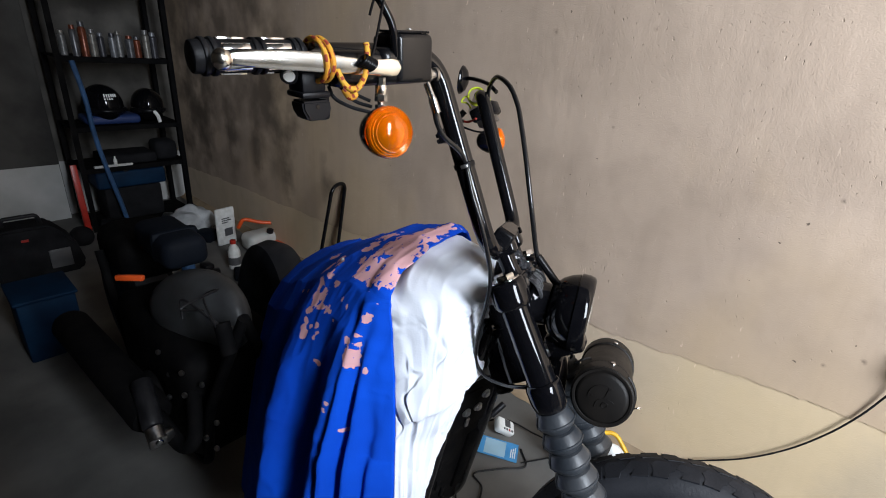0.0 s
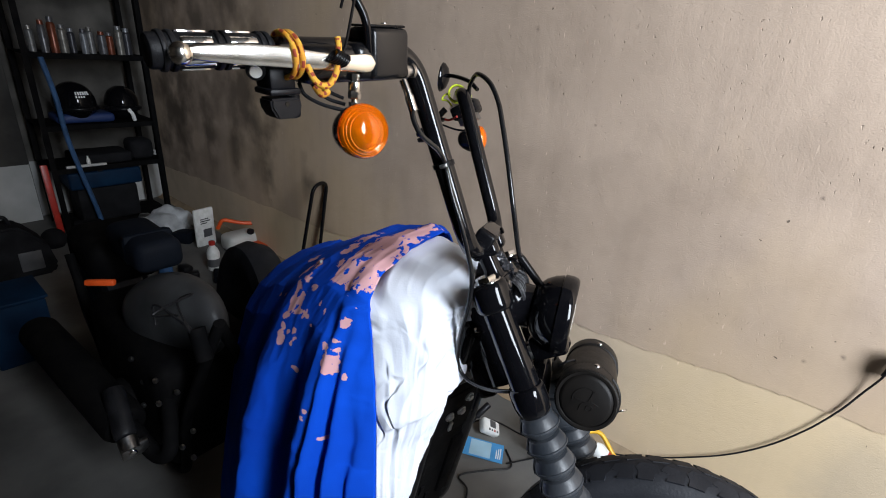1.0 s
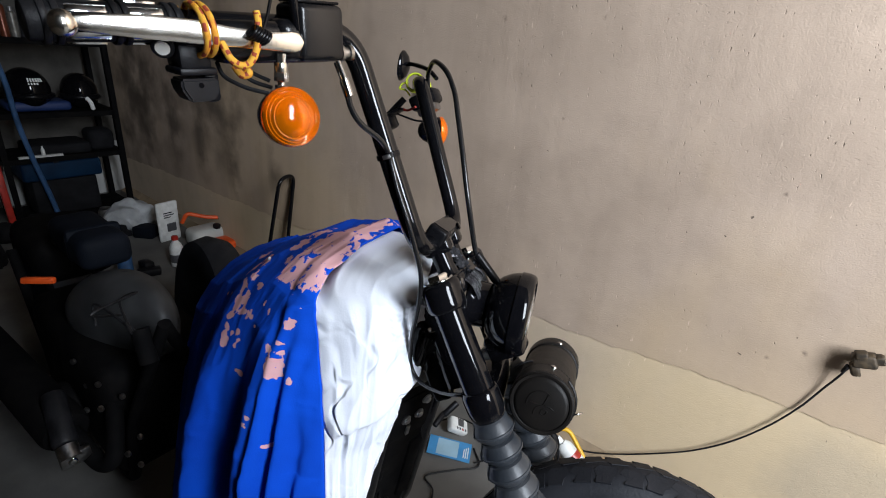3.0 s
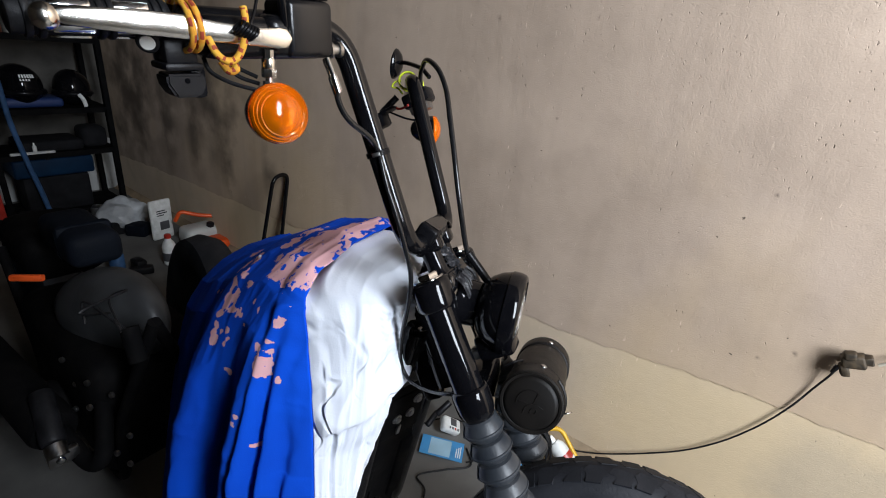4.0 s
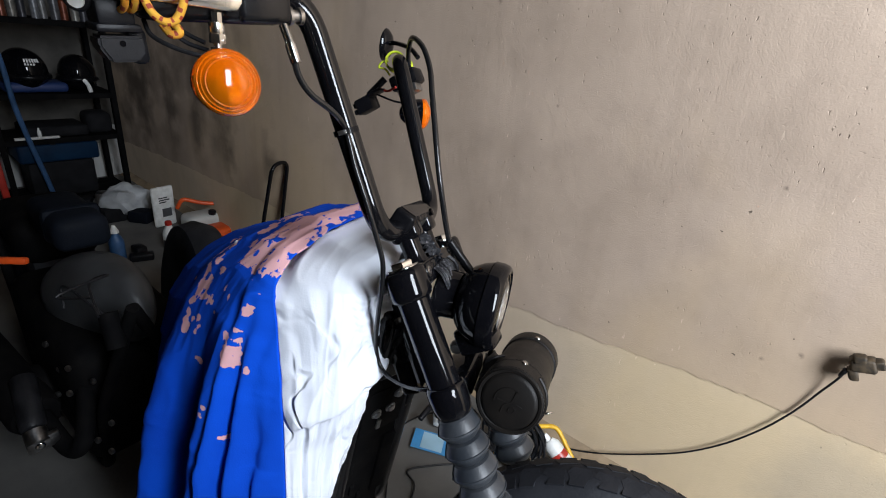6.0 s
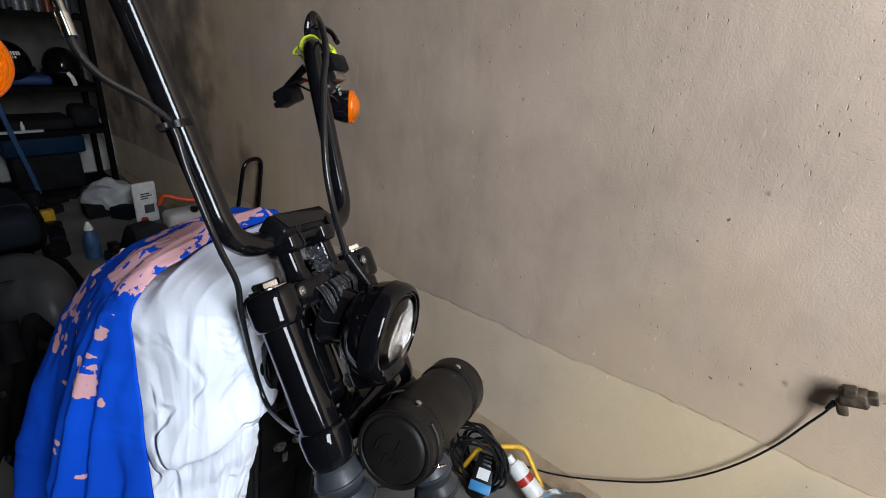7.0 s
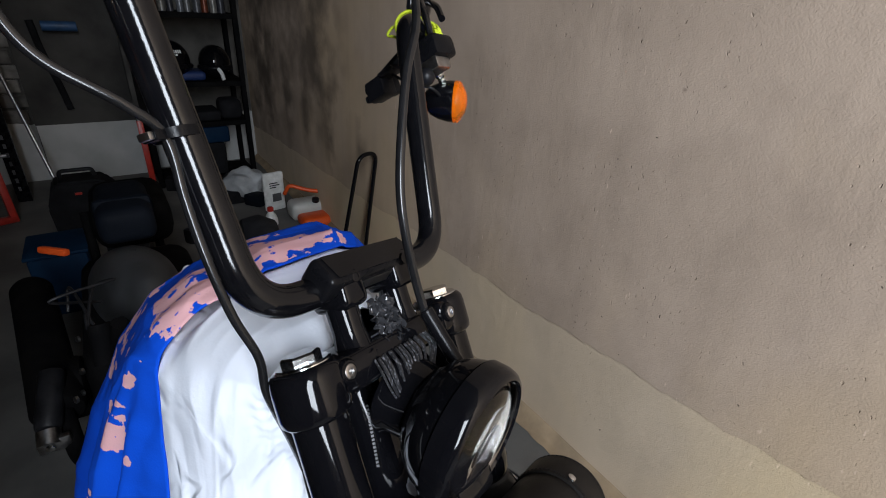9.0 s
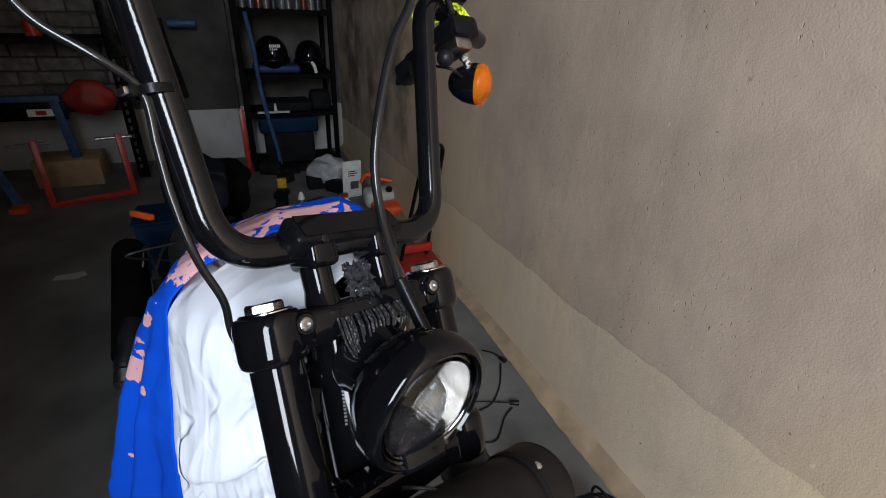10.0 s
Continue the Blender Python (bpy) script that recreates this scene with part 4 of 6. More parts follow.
for q in ((-0.165, 0.2755, 0.368), (-0.165, 0.2745, 0.383), (-0.2005, 0.242, 0.368), (-0.2005, 0.256, 0.368)):
    part("button_mark", bmesh_ball(SM @ LOOSE @ Vector(q), 0.0016), GREY_PAINT, far_switch)
part("horn_button", bmesh_ball(S(-0.045, 0.262, 0.345), 0.014), PLASTIC, bike)

# cables and hoses
def cable(points, r, mat=None, name="cable", parent=None, label=""):
    return part(name, tube(B(), spline(SP(points), 8), r, 10), mat or RUBBER, parent or bike, label)


cable([(0.060, -0.270, 0.352), (0.060, -0.271, 0.325), (0.050, -0.264, 0.302), (0.045, -0.247, 0.280), (0.046, -0.212, 0.254), (0.036, -0.186, 0.232), (0.026, -0.182, 0.185), (0.020, -0.178, 0.140), (0.006, -0.166, 0.085), (-0.014, -0.146, 0.040), (-0.040, -0.137, 0.0), (-0.110, -0.095, -0.072), (-0.148, -0.072, -0.125), (-0.142, -0.076, -0.162), (-0.100, -0.094, -0.183), (-0.046, -0.122, -0.185), (-0.01, -0.12, -0.19)], 0.0041, HOSE, name="brake_hose", label="black rubber brake hose clipped to the bar")
bm = rod(B(), S(0.060, -0.270, 0.356), S(0.060, -0.271, 0.322), 0.0052, seg=14)
rod(bm, S(0.060, -0.271, 0.332), S(0.0575, -0.270, 0.311), 0.0066, seg=14)
part("hose_ferrule", bm, CHROME, bike)
cm = SM @ axis(Vector((0.0295, -0.1745, 0.236)), Vector((0.058, -0.198, 0.414)))
bm = lathe(B(), [(-0.004, 0.0168), (-0.004, 0.0182), (0.004, 0.0182), (0.004, 0.0168)], cm, 28, cap=False)
box(bm, (-0.008, 0.016, -0.004), (0.008, 0.026, 0.004), 0.001, cm @ Matrix.Rotation(radians(150), 4, "Z"))
part("hose_clip", bm, BLACK_SATIN, bike)
part("clip_screw", box(B(), (-0.006, 0.026, -0.003), (0.006, 0.031, 0.003), 0.001, cm @ Matrix.Rotation(radians(150), 4, "Z")), STEEL, bike)
cable([(-0.03, 0.285, 0.405), (-0.012, 0.262, 0.425), (0.010, 0.228, 0.430), (0.045, 0.175, 0.425), (0.074, 0.130, 0.385), (0.083, 0.100, 0.335), (0.083, 0.062, 0.282), (0.075, 0.032, 0.215), (0.062, 0.015, 0.150), (0.044, 0.020, 0.090), (0.024, 0.036, 0.033), (0.016, 0.047, -0.010)], 0.0053, HOSE, name="clutch_cable", label="thick black clutch cable arching over the bar")
part("cable_ferrule", rod(B(), S(0.022, 0.040, 0.02), S(0.036, 0.052, -0.055), 0.0085, seg=16), BLACK_SATIN, bike)
for pts in ([(0.160, -0.012, -0.038), (0.162, -0.022, -0.052), (0.178, -0.036, -0.063), (0.200, -0.046, -0.070), (0.216, -0.050, -0.074)], [(0.188, -0.012, -0.040), (0.198, -0.022, -0.050), (0.212, -0.034, -0.058)], [(0.180, -0.004, -0.038), (0.196, -0.016, -0.058), (0.214, -0.034, -0.066)]):
    part("indicator_wire", tube(B(), spline(GP(pts), 8), 0.0025, 8), RUBBER, bike)
cable([(-0.13, 0.285, 0.39), (-0.09, 0.275, 0.355), (-0.06, 0.285, 0.335), (-0.065, 0.31, 0.325)], 0.0024, name="indicator_wire")
cable([(-0.12, 0.292, 0.40), (-0.10, 0.285, 0.385), (-0.07, 0.268, 0.38)], 0.003, RED_PAINT, "red_wire")
cable([(0.03, -0.02, -0.2), (0.05, -0.02, -0.195), (0.06, 0.0, -0.205), (0.05, 0.02, -0.23)], 0.0022, name="loom_wire")

# ---- things tied to the motorcycle ----
# elastic cord wound on the lever
path = []
for i in range(100):
    a = i / 99 * 2 * math.pi * 2.3 + 2.2
    path.append(GM @ Vector((0.131 + 0.020 * i / 99 - 0.003 * math.sin(a), -0.021 - 0.032 * math.cos(a), -0.004 + 0.0255 * math.sin(a))))
bm = tube(B(), path, 0.0035, 10)
tube(bm, spline(GP([(0.152, -0.050, -0.014), (0.157, -0.056, -0.030), (0.166, -0.060, -0.037), (0.176, -0.062, -0.034), (0.184, -0.064, -0.020), (0.188, -0.064, -0.004), (0.190, -0.062, 0.010), (0.190, -0.060, 0.018)]), 8), 0.0040, 10)
tube(bm, spline(GP([(0.172, -0.030, -0.040), (0.178, -0.034, -0.050), (0.186, -0.036, -0.048), (0.184, -0.030, -0.040)]), 6), 0.0045, 10)
cord = thing("bungee_cord", SM @ along(0.13), "orange and yellow elastic cord wound round the brake lever", "elastic cord")
elastic = part("elastic", bm, BUNGEE, cord)
elastic.data.materials.append(BUNGEE_RED)
for f in elastic.data.polygons:
    if ((f.index // 10) // 2 + (f.index % 10) // 2 * 2) % 4 == 0:
        f.material_index = 1
bm = tube(B(), spline(GP([(0.180, -0.068, -0.010), (0.196, -0.064, 0.004), (0.208, -0.060, 0.030), (0.222, -0.054, 0.064), (0.226, -0.052, 0.078), (0.218, -0.052, 0.080), (0.208, -0.053, 0.066), (0.201, -0.054, 0.050)]), 8), 0.0018, 8)
for k in range(6):
    tube(bm, [GM @ Vector((0.181 + 0.003 * k + 0.006 * math.cos(a), -0.064 + 0.008 * math.sin(a), -0.002 - 0.0015 * k + 0.006 * math.cos(a))) for a in [j * 0.5236 for j in range(13)]], 0.0017, 6)
part("wire_hook", bm, BLACK_SATIN, cord)
# lime cord round the far bar
path = []
COIL = (-0.045, 0.312, 0.420)
FARD = Vector((-0.091, 0.206, 0.004)).normalized()
side = FARD.cross(Vector((0, 0, 1))).normalized()
for i in range(150):
    a = i / 149 * 2 * math.pi * 8.5
    c = Vector(COIL) + FARD * (-0.022 + 0.05 * i / 149)
    r = 0.0115 + 0.0025 * math.sin(i * 0.21) + 0.0015 * math.sin(i * 0.9)
    path.append(SM @ (c + side * math.cos(a) * r + Vector((0, 0, 1)) * math.sin(a) * r))
bm = tube(B(), path, 0.0023, 8)
BAR = Vector((-0.034, 0.234, 0.428)) + FARD * 0.02
for d, tilt in ((0.0, 0.3), (0.012, -0.35)):
    tube(bm, [SM @ (BAR + FARD * (d + tilt * 0.012 * math.sin(a)) + side * math.cos(a) * 0.0205 + Vector((0, 0, 1)) * math.sin(a) * 0.0205) for a in [j * 2 * math.pi / 24 for j in range(25)]], 0.0023, 8)
tube(bm, [SM @ (Vector(COIL) + FARD * (-0.03 + 0.06 * j / 30) + Vector((0.004 * math.sin(j), 0, -0.020 + 0.010 * math.cos(j * 0.8)))) for j in range(31)], 0.0023, 8)
tube(bm, spline([SM @ (BAR + Vector(o)) for o in ((-0.018, 0.006, 0.008), (-0.030, -0.002, 0.010), (-0.040, -0.006, 0.002), (-0.030, 0.0, -0.006), (-0.026, 0.004, -0.022))], 8), 0.0023, 8)
solo("lime_cord", bm, LIME, "bright lime string tied round the far handlebar end", "string")

# leather tool roll
roll = thing("tool_roll", F(0.095, 0.0145, -0.34), "black leather tool roll strapped below the headlight", "tool roll")
rm = FM @ Matrix.Translation((0.095, 0.0145, -0.274)) @ Matrix.Rotation(radians(-99.4), 4, "X")
lathe(bm := B(), [(-0.126, 0.050), (-0.122, 0.0525), (-0.04, 0.0535), (0.04, 0.0535), (0.122, 0.0525), (0.126, 0.050)], rm, 56)
part("roll_body", bm, LEATHER, roll, "creased black leather")
for a, b in ((-0.130, -0.078), (0.078, 0.130)):
    lathe(bm := B(), [(a, 0.0530), (a + 0.001, 0.0556), (a + 0.006, 0.0560), (b - 0.004, 0.0560), (b - 0.0005, 0.0552), (b, 0.0525)], rm, 56, cap=False)
    band = part("end_band", bm, LEATHER, roll)
    for e in (a + 0.005, b - 0.005):
        for k in range(58):
            ang = 2 * math.pi * k / 58
            part("stitch", box(B(), (-0.0017, -0.0005, -0.0004), (0.0017, 0.0005, 0.0006), 0, rm @ Matrix.Rotation(ang, 4, "Z") @ Matrix.Translation((0.0561, 0, e)) @ Matrix.Rotation(radians(90), 4, "Y") @ Matrix.Rotation(radians(90), 4, "Z")), PLASTIC, band)
for e in (-1, 1):
    lathe(bm := B(), [(0, 0.053), (0.004, 0.0545), (0.008, 0.0525), (0.0075, 0.0485), (0.0058, 0.0470), (0.0085, 0.0445), (0.0105, 0.040), (0.0112, 0.002)], rm @ Matrix.Translation((0, 0, 0.124 * e)) @ Matrix.Rotation(0 if e > 0 else math.pi, 4, "X"), 56)
    cap_ = part("end_cap", bm, LEATHER, roll, "embossed leather end cap")
bm = B()
END = rm @ Matrix.Translation((0, 0, -0.1354))
for p in ([(0.018, -0.013), (0.005, 0.0), (-0.009, 0.002), (-0.018, 0.012)], [(-0.016, -0.010), (-0.004, -0.002), (0.011, 0.006), (0.018, 0.014)], [(-0.006, 0.014), (0.0, 0.018), (0.007, 0.013), (0.0, 0.008), (-0.006, 0.014)]):
    tube(bm, spline([END @ Vector((x, y, 0)) for x, y in p], 6), 0.0009, 6)
tube(bm, [END @ Vector((0.024 * math.cos(a), 0.024 * math.sin(a), 0)) for a in [radians(200 + 7 * k) for k in range(20)]], 0.0009, 6)
part("embossing", bm, LEATHER, roll)
for l in (-0.0885, 0.0885):
    part("stud", lathe(B(), [(0, 0.0055), (0.002, 0.005), (0.0035, 0.0025)], axis(rm @ Vector((0.0338, -0.0445, l)), rm @ Vector((0.0675, -0.0888, l))), 16), CHROME, roll)
# strap end and buckle under the near end
bm = tube(B(), spline([rm @ Vector((0.0565 * math.cos(a), 0.0565 * math.sin(a), -0.104)) for a in [radians(-20 + 12 * k) for k in range(10)]], 3), 0.0035, 8)
strap_ = part("strap", bm, LEATHER, roll)
bm = tube(B(), [rm @ Vector((0.050 + 0.010 * math.cos(a), 0.036 + 0.004 * math.sin(a), -0.112 + 0.012 * math.sin(a))) for a in [2 * math.pi * k / 20 for k in range(21)]], 0.0013, 6)
part("buckle", bm, CHROME, strap_, "chrome strap buckle")
# ---- cloths over tank and seat ----
def lerp_table(table, x):
    if x <= table[0][0]:
        return table[0][1]
    for (a, p), (b, q) in zip(table, table[1:]):
        if x <= b:
            s = (x - a) / (b - a)
            s = s * s * (3 - 2 * s) * 0.5 + s * 0.5
            return p + (q - p) * s
    return table[-1][1]


RIDGE = [(-0.14, 0.985), (-0.08, 1.045), (0.05, 1.075), (0.18, 1.08), (0.3, 1.043), (0.45, 0.965), (0.6, 0.89), (0.75, 0.84)]
WIDTH = [(-0.14, 0.45), (-0.06, 0.58), (0.0, 0.80), (0.03, 0.88), (0.10, 1.0), (0.3, 1.04), (0.5, 1.02), (0.65, 0.95), (0.75, 0.85)]
SECTION_D = [(0, 0), (0.1, 0.10), (0.2, 0.19), (0.27, 0.25), (0.35, 0.295), (0.45, 0.325), (0.6, 0.355), (0.8, 0.395), (1.0, 0.43), (1.2, 0.45)]
SECTION_Z = [(0, 0), (0.1, 0.013), (0.2, 0.045), (0.27, 0.085), (0.35, 0.15), (0.45, 0.245), (0.6, 0.39), (0.8, 0.585), (1.0, 0.78), (1.2, 0.98)]


def step(x):
    x = min(1.0, max(0.0, x))
    return x * x * (3 - 2 * x)


# pleats of the blue cloth: place at mid height, place lower down, width, depth
PLEATS = [(0.30, 0.255, 0.045, 1.5), (0.185, 0.17, 0.03, -0.7), (0.12, 0.108, 0.02, 0.6), (0.085, 0.068, 0.011, 1.0), (0.066, 0.045, 0.013, -0.7), (0.05, 0.022, 0.012, 0.7), (0.028, 0.004, 0.012, -0.5), (0.40, 0.38, 0.05, -0.8)]


def drape(s, a, off=0.0, seed=0.0, folds=1.0, crumple=0.45):
    """A point of the draped cloth: s back from the steering head, a along the cloth from the ridge (minus: the open side)."""
    w = lerp_table(WIDTH, s)
    side = -1 if a < 0 else 1
    k = abs(a)
    d = lerp_table(SECTION_D, k) * w * (1.0 if side < 0 else 0.3)
    z = lerp_table(RIDGE, s) - lerp_table(SECTION_Z, k)
    hang = min(1.0, max(0.0, (k - 0.22) / 0.35))
    q = s + 0.05 * (k - 0.3) * (0.6 + 0.5 * n2(s * 3, seed))
    warp = q + 0.022 * n2(s * 5, k * 1.6, seed + 1)
    soft = n2(warp * 9, k * 0.5, seed + 3.3) * 0.8 + n2(warp * 21, k * 0.7, seed + 6) * 0.3
    fold = soft + 0.12 * n2(warp * 44, k * 1.3, seed)
    fold *= 0.45
    for c0, c1, width, amp in PLEATS:
        fold += amp * math.exp(-((s - c0 - (c1 - c0) * (k - 0.45) / 0.35 - 0.004 * n2(k * 6, c0 * 50)) / width) ** 2)
    d += folds * hang * (0.008 + 0.016 * hang) * fold * (1 + 0.4 * k)
    wr = crumple * (0.0055 * n2(s * 14 + k * 6, k * 11 - s * 5, seed) + 0.0022 * n2(s * 38, k * 26, seed + 5))
    ridge = 1 - abs(n2(s * 11 + k * 3, k * 7 - s * 4, seed + 8))
    wr += crumple * 0.004 * ridge ** 6
    for fx, fk, amp in ((26, 9, 0.003), (47, 17, 0.0014)):
        wr += crumple * amp * max(0.0, 1 - 3.2 * abs(n2(s * fx + k * 5, k * fk - s * 8, seed + fx)))
    z += wr * (1.3 - hang) + off * max(0.15, 1 - hang * 0.9)
    d += wr * hang + off * hang
    p = HEAD + REAR * s + LEFT * (-0.01 + d * side)
    return Vector((p.x, p.y, max(0.012, z)))


def s_front(a):
    """Where the blue cloth begins."""
    k = max(0.0, -a)
    return lerp_table([(0, 0.14), (0.1, 0.122), (0.18, 0.108), (0.24, 0.090), (0.29, 0.042), (0.45, -0.010), (0.75, -0.048), (1.1, -0.068)], k) + 0.003 * n2(a * 4, 2.2) + (0.12 * max(0.0, a) if a > 0 else 0)


HEM_LAT = [(0.3, -0.20), (0.485, -0.150), (0.6, -0.127), (0.65, -0.119), (0.7, -0.109), (0.75, -0.103), (0.8, -0.099), (0.85, -0.090), (0.9, -0.077), (1.0, -0.072), (1.1, -0.03)]
HEM_S = [(0.3, 0.085), (0.485, 0.05), (0.6, 0.025), (0.65, 0.011), (0.7, -0.003), (0.75, -0.018), (0.8, -0.031), (0.85, -0.032), (0.9, -0.022), (1.0, -0.022), (1.1, -0.06)]


# the front edge of the blue cloth, by height
EDGE_S = [(0.3, -0.03), (0.6, -0.012), (0.7, -0.002), (0.8, 0.009), (0.85, 0.021), (0.9, 0.035), (0.95, 0.048), (1.0, 0.065), (1.1, 0.09)]
EDGE_LAT = [(0.3, -0.285), (0.6, -0.275), (0.7, -0.270), (0.8, -0.265), (0.9, -0.256), (1.0, -0.248), (1.1, -0.20)]


def crease(x, y, z, sharp=3.0):
    """Narrow ridges along the zero lines of a noise."""
    return max(0.0, 1 - sharp * abs(n2(x, y, z)))


def white_cloth(u, v):
    a = -1.15 + 1.6 * v
    k = max(0.0, -a)
    s0 = lerp_table([(0, 0.02), (0.08, -0.03), (0.16, -0.075), (0.25, -0.09)], k) + 0.006 * n2(a * 3, 7.7) + 0.004 * n2(a * 9, 3.3)
    s = s0 + u * (0.34 - s0)
    flat = drape(s, a, -0.045 * step((s - s_front(a) - 0.02) / 0.05), 1.0, 0.0, 0.16)
    flat.z += 0.0015 * crease(s * 16 + k * 3, k * 7, 2.0) * (1 - step((s - s_front(a)) / 0.05))
    wrap = step((k - 0.10) / 0.16)
    if wrap == 0:
        return flat
    # below the shoulder the sheet turns round the front of the tank
    z = 1.073 - lerp_table(SECTION_Z, k)
    es, el = lerp_table(EDGE_S, z), lerp_table(EDGE_LAT, z) + 0.0015
    if u >= 0.6:
        r = (u - 0.6) / 0.4
        ps, pl = es + 0.25 * r, el + 0.02 * r
    else:
        q = 1 - u / 0.6
        hs = lerp_table(HEM_S, z) + 0.006 * n2(z * 12, 3.1)
        hl = lerp_table(HEM_LAT, z) + 0.008 * n2(z * 15, 6.6) + 0.003 * n2(z * 45, 1.2)
        cs, cl = min(es, hs) - 0.045, el + 0.055
        ps = (1 - q) ** 2 * es + 2 * q * (1 - q) * cs + q * q * hs
        pl = (1 - q) ** 2 * el + 2 * q * (1 - q) * cl + q * q * hl
        ts, tl = (1 - q) * (cs - es) + q * (hs - cs), (1 - q) * (cl - el) + q * (hl - cl)
        length = math.hypot(ts, tl)
        zc = 0.775 + 0.075 * q ** 1.4 + 0.010 * n2(q * 6, 9.9)
        below = step((zc - z) / 0.018)
        push = 0.005 * n2(q * 2.2 + 3, z * 3.0, 5.0)
        push += 0.005 * q * crease(q * 4.5 + (z - 0.8) * 1.4, z * 1.1, 3.7) + 0.0055 * q * q * crease(q * 11 - (z - 0.8) * 3, z * 2.4, 8.1)
        push += 0.003 * crease(q * 3 + z * 4, z * 6 - q * 5, 1.7)
        push += 0.009 * math.exp(-((z - zc - 0.012) / 0.03) ** 2) - 0.010 * below
        push += below * 0.009 * (0.8 * n2(q * 7 + 0.6 * n2(z * 9, q * 3), z * 3.0, 4.4) + 0.5 * n2(q * 17, z * 6, 2.2) + 0.6 * crease(q * 6, z * 3 + q, 6.1))
        gather = step((z - 0.91) / 0.05) * step((q - 0.55) / 0.2)
        push += gather * (0.0012 * math.sin(z * 400 + 7 * n2(q * 8, z * 18)) + 0.006 * n2(q * 16, z * 34, 7.0))
        push *= step(q / 0.12)
        ps, pl = ps - tl / length * push, pl + ts / length * push
        z += 0.006 * n2(q * 5, k * 4, 2.0) * q
    p = HEAD + REAR * ps + LEFT * pl
    return flat.lerp(Vector((p.x, p.y, max(0.012, z))), wrap)


EDGE_CACHE = {}


def blue_cloth(u, v):
    a = -1.02 + 1.45 * v
    k = max(0.0, -a)
    s0 = s_front(a)
    s1 = 0.70 + 0.05 * n2(a * 3, 9.1)
    s = s0 + u * (s1 - s0)
    p = drape(s, a, 0.016, 4.0, 1.0)
    p.z += 0.006 * math.sin(math.pi * min(1, u * 9)) * (1 if k < 0.25 else 0)
    near = step((k - 0.18) / 0.12) * (1 - step((s - s0) / 0.15))
    if near > 0:
        if v not in EDGE_CACHE:
            e = drape(s0, a, 0.016, 4.0, 1.0)
            EDGE_CACHE[v] = HEAD + REAR * lerp_table(EDGE_S, e.z) + LEFT * lerp_table(EDGE_LAT, e.z) - e
        shift = EDGE_CACHE[v]
        p.x += shift.x * near
        p.y += shift.y * near
    return p - LEFT * (0.008 * math.sin(math.pi * min(1, u * 9)) * step((k - 0.15) / 0.1))


solo("white_sheet", thicken(grid(B(), 200, 400, white_cloth), 0.003), WHITE_SHEET, "crumpled white cotton sheet draped over the tank", "sheet", sharp=180)
# bleach marks on the cloth: along it, across it, radius
STREAK_MARKS = [(0.580, 0.586, 0.0149), (0.370, 0.545, 0.0099), (0.445, 0.540, 0.0120), (0.360, 0.524, 0.0129), (0.405, 0.510, 0.0098), (0.295, 0.510, 0.0108), (0.390, 0.500, 0.0098), (0.380, 0.488, 0.0129), (0.350, 0.493, 0.0111), (0.375, 0.479, 0.0129), (0.380, 0.467, 0.0113), (0.325, 0.476, 0.0110), (0.280, 0.471, 0.0092), (0.380, 0.448, 0.0081), (0.385, 0.438, 0.0082), (0.375, 0.429, 0.0082), (0.320, 0.440, 0.0063), (0.350, 0.438, 0.0048), (0.315, 0.431, 0.0055), (0.380, 0.426, 0.0057), (0.325, 0.424, 0.0045), (0.580, 0.498, 0.0045), (0.490, 0.495, 0.0051), (0.230, 0.490, 0.0045), (0.190, 0.486, 0.0045), (0.245, 0.455, 0.0045)]
SIDE_MARKS = [(0.070, 0.490, 0.0073), (0.060, 0.493, 0.0073), (0.035, 0.514, 0.0045), (0.135, 0.448, 0.0083), (0.125, 0.438, 0.0098), (0.120, 0.431, 0.0098), (0.120, 0.424, 0.0068), (0.090, 0.464, 0.0059), (0.095, 0.448, 0.0067), (0.100, 0.436, 0.0090), (0.100, 0.426, 0.0090), (0.095, 0.424, 0.0045), (0.065, 0.421, 0.0045), (0.305, 0.386, 0.0067), (0.295, 0.381, 0.0058), (0.125, 0.326, 0.0045), (0.175, 0.357, 0.0045), (0.180, 0.348, 0.0045)]
TOP_MARKS = [(0.050, 0.552, 0.0216), (0.055, 0.564, 0.0310), (0.060, 0.586, 0.0382), (0.065, 0.602, 0.0322), (0.135, 0.619, 0.0405), (0.075, 0.626, 0.0363), (0.125, 0.657, 0.0310), (0.060, 0.662, 0.0237), (0.050, 0.669, 0.0170), (0.110, 0.560, 0.0223), (0.145, 0.555, 0.0161), (0.185, 0.552, 0.0147), (0.235, 0.557, 0.0120), (0.630, 0.683, 0.0175), (0.180, 0.602, 0.0239), (0.125, 0.598, 0.0264), (0.295, 0.636, 0.0292), (0.015, 0.626, 0.0113), (0.025, 0.650, 0.0131), (0.190, 0.540, 0.0131), (0.190, 0.533, 0.0115), (0.155, 0.536, 0.0113), (0.105, 0.538, 0.0078), (0.305, 0.590, 0.0108), (0.405, 0.560, 0.0147)]
CROWN_MARKS = [(0.115, 0.640, 0.0285), (0.115, 0.664, 0.0288), (0.055, 0.683, 0.0252), (0.035, 0.726, 0.0178), (0.080, 0.571, 0.0253), (0.120, 0.548, 0.0260), (0.015, 0.557, 0.0168), (0.180, 0.579, 0.0191), (0.295, 0.600, 0.0207)]

NU, NV = 200, 420
bm = thicken(grid(B(), NU, NV, blue_cloth), 0.003)
layer = bm.verts.layers.float.new("bleach")
marks = STREAK_MARKS + SIDE_MARKS + TOP_MARKS + CROWN_MARKS
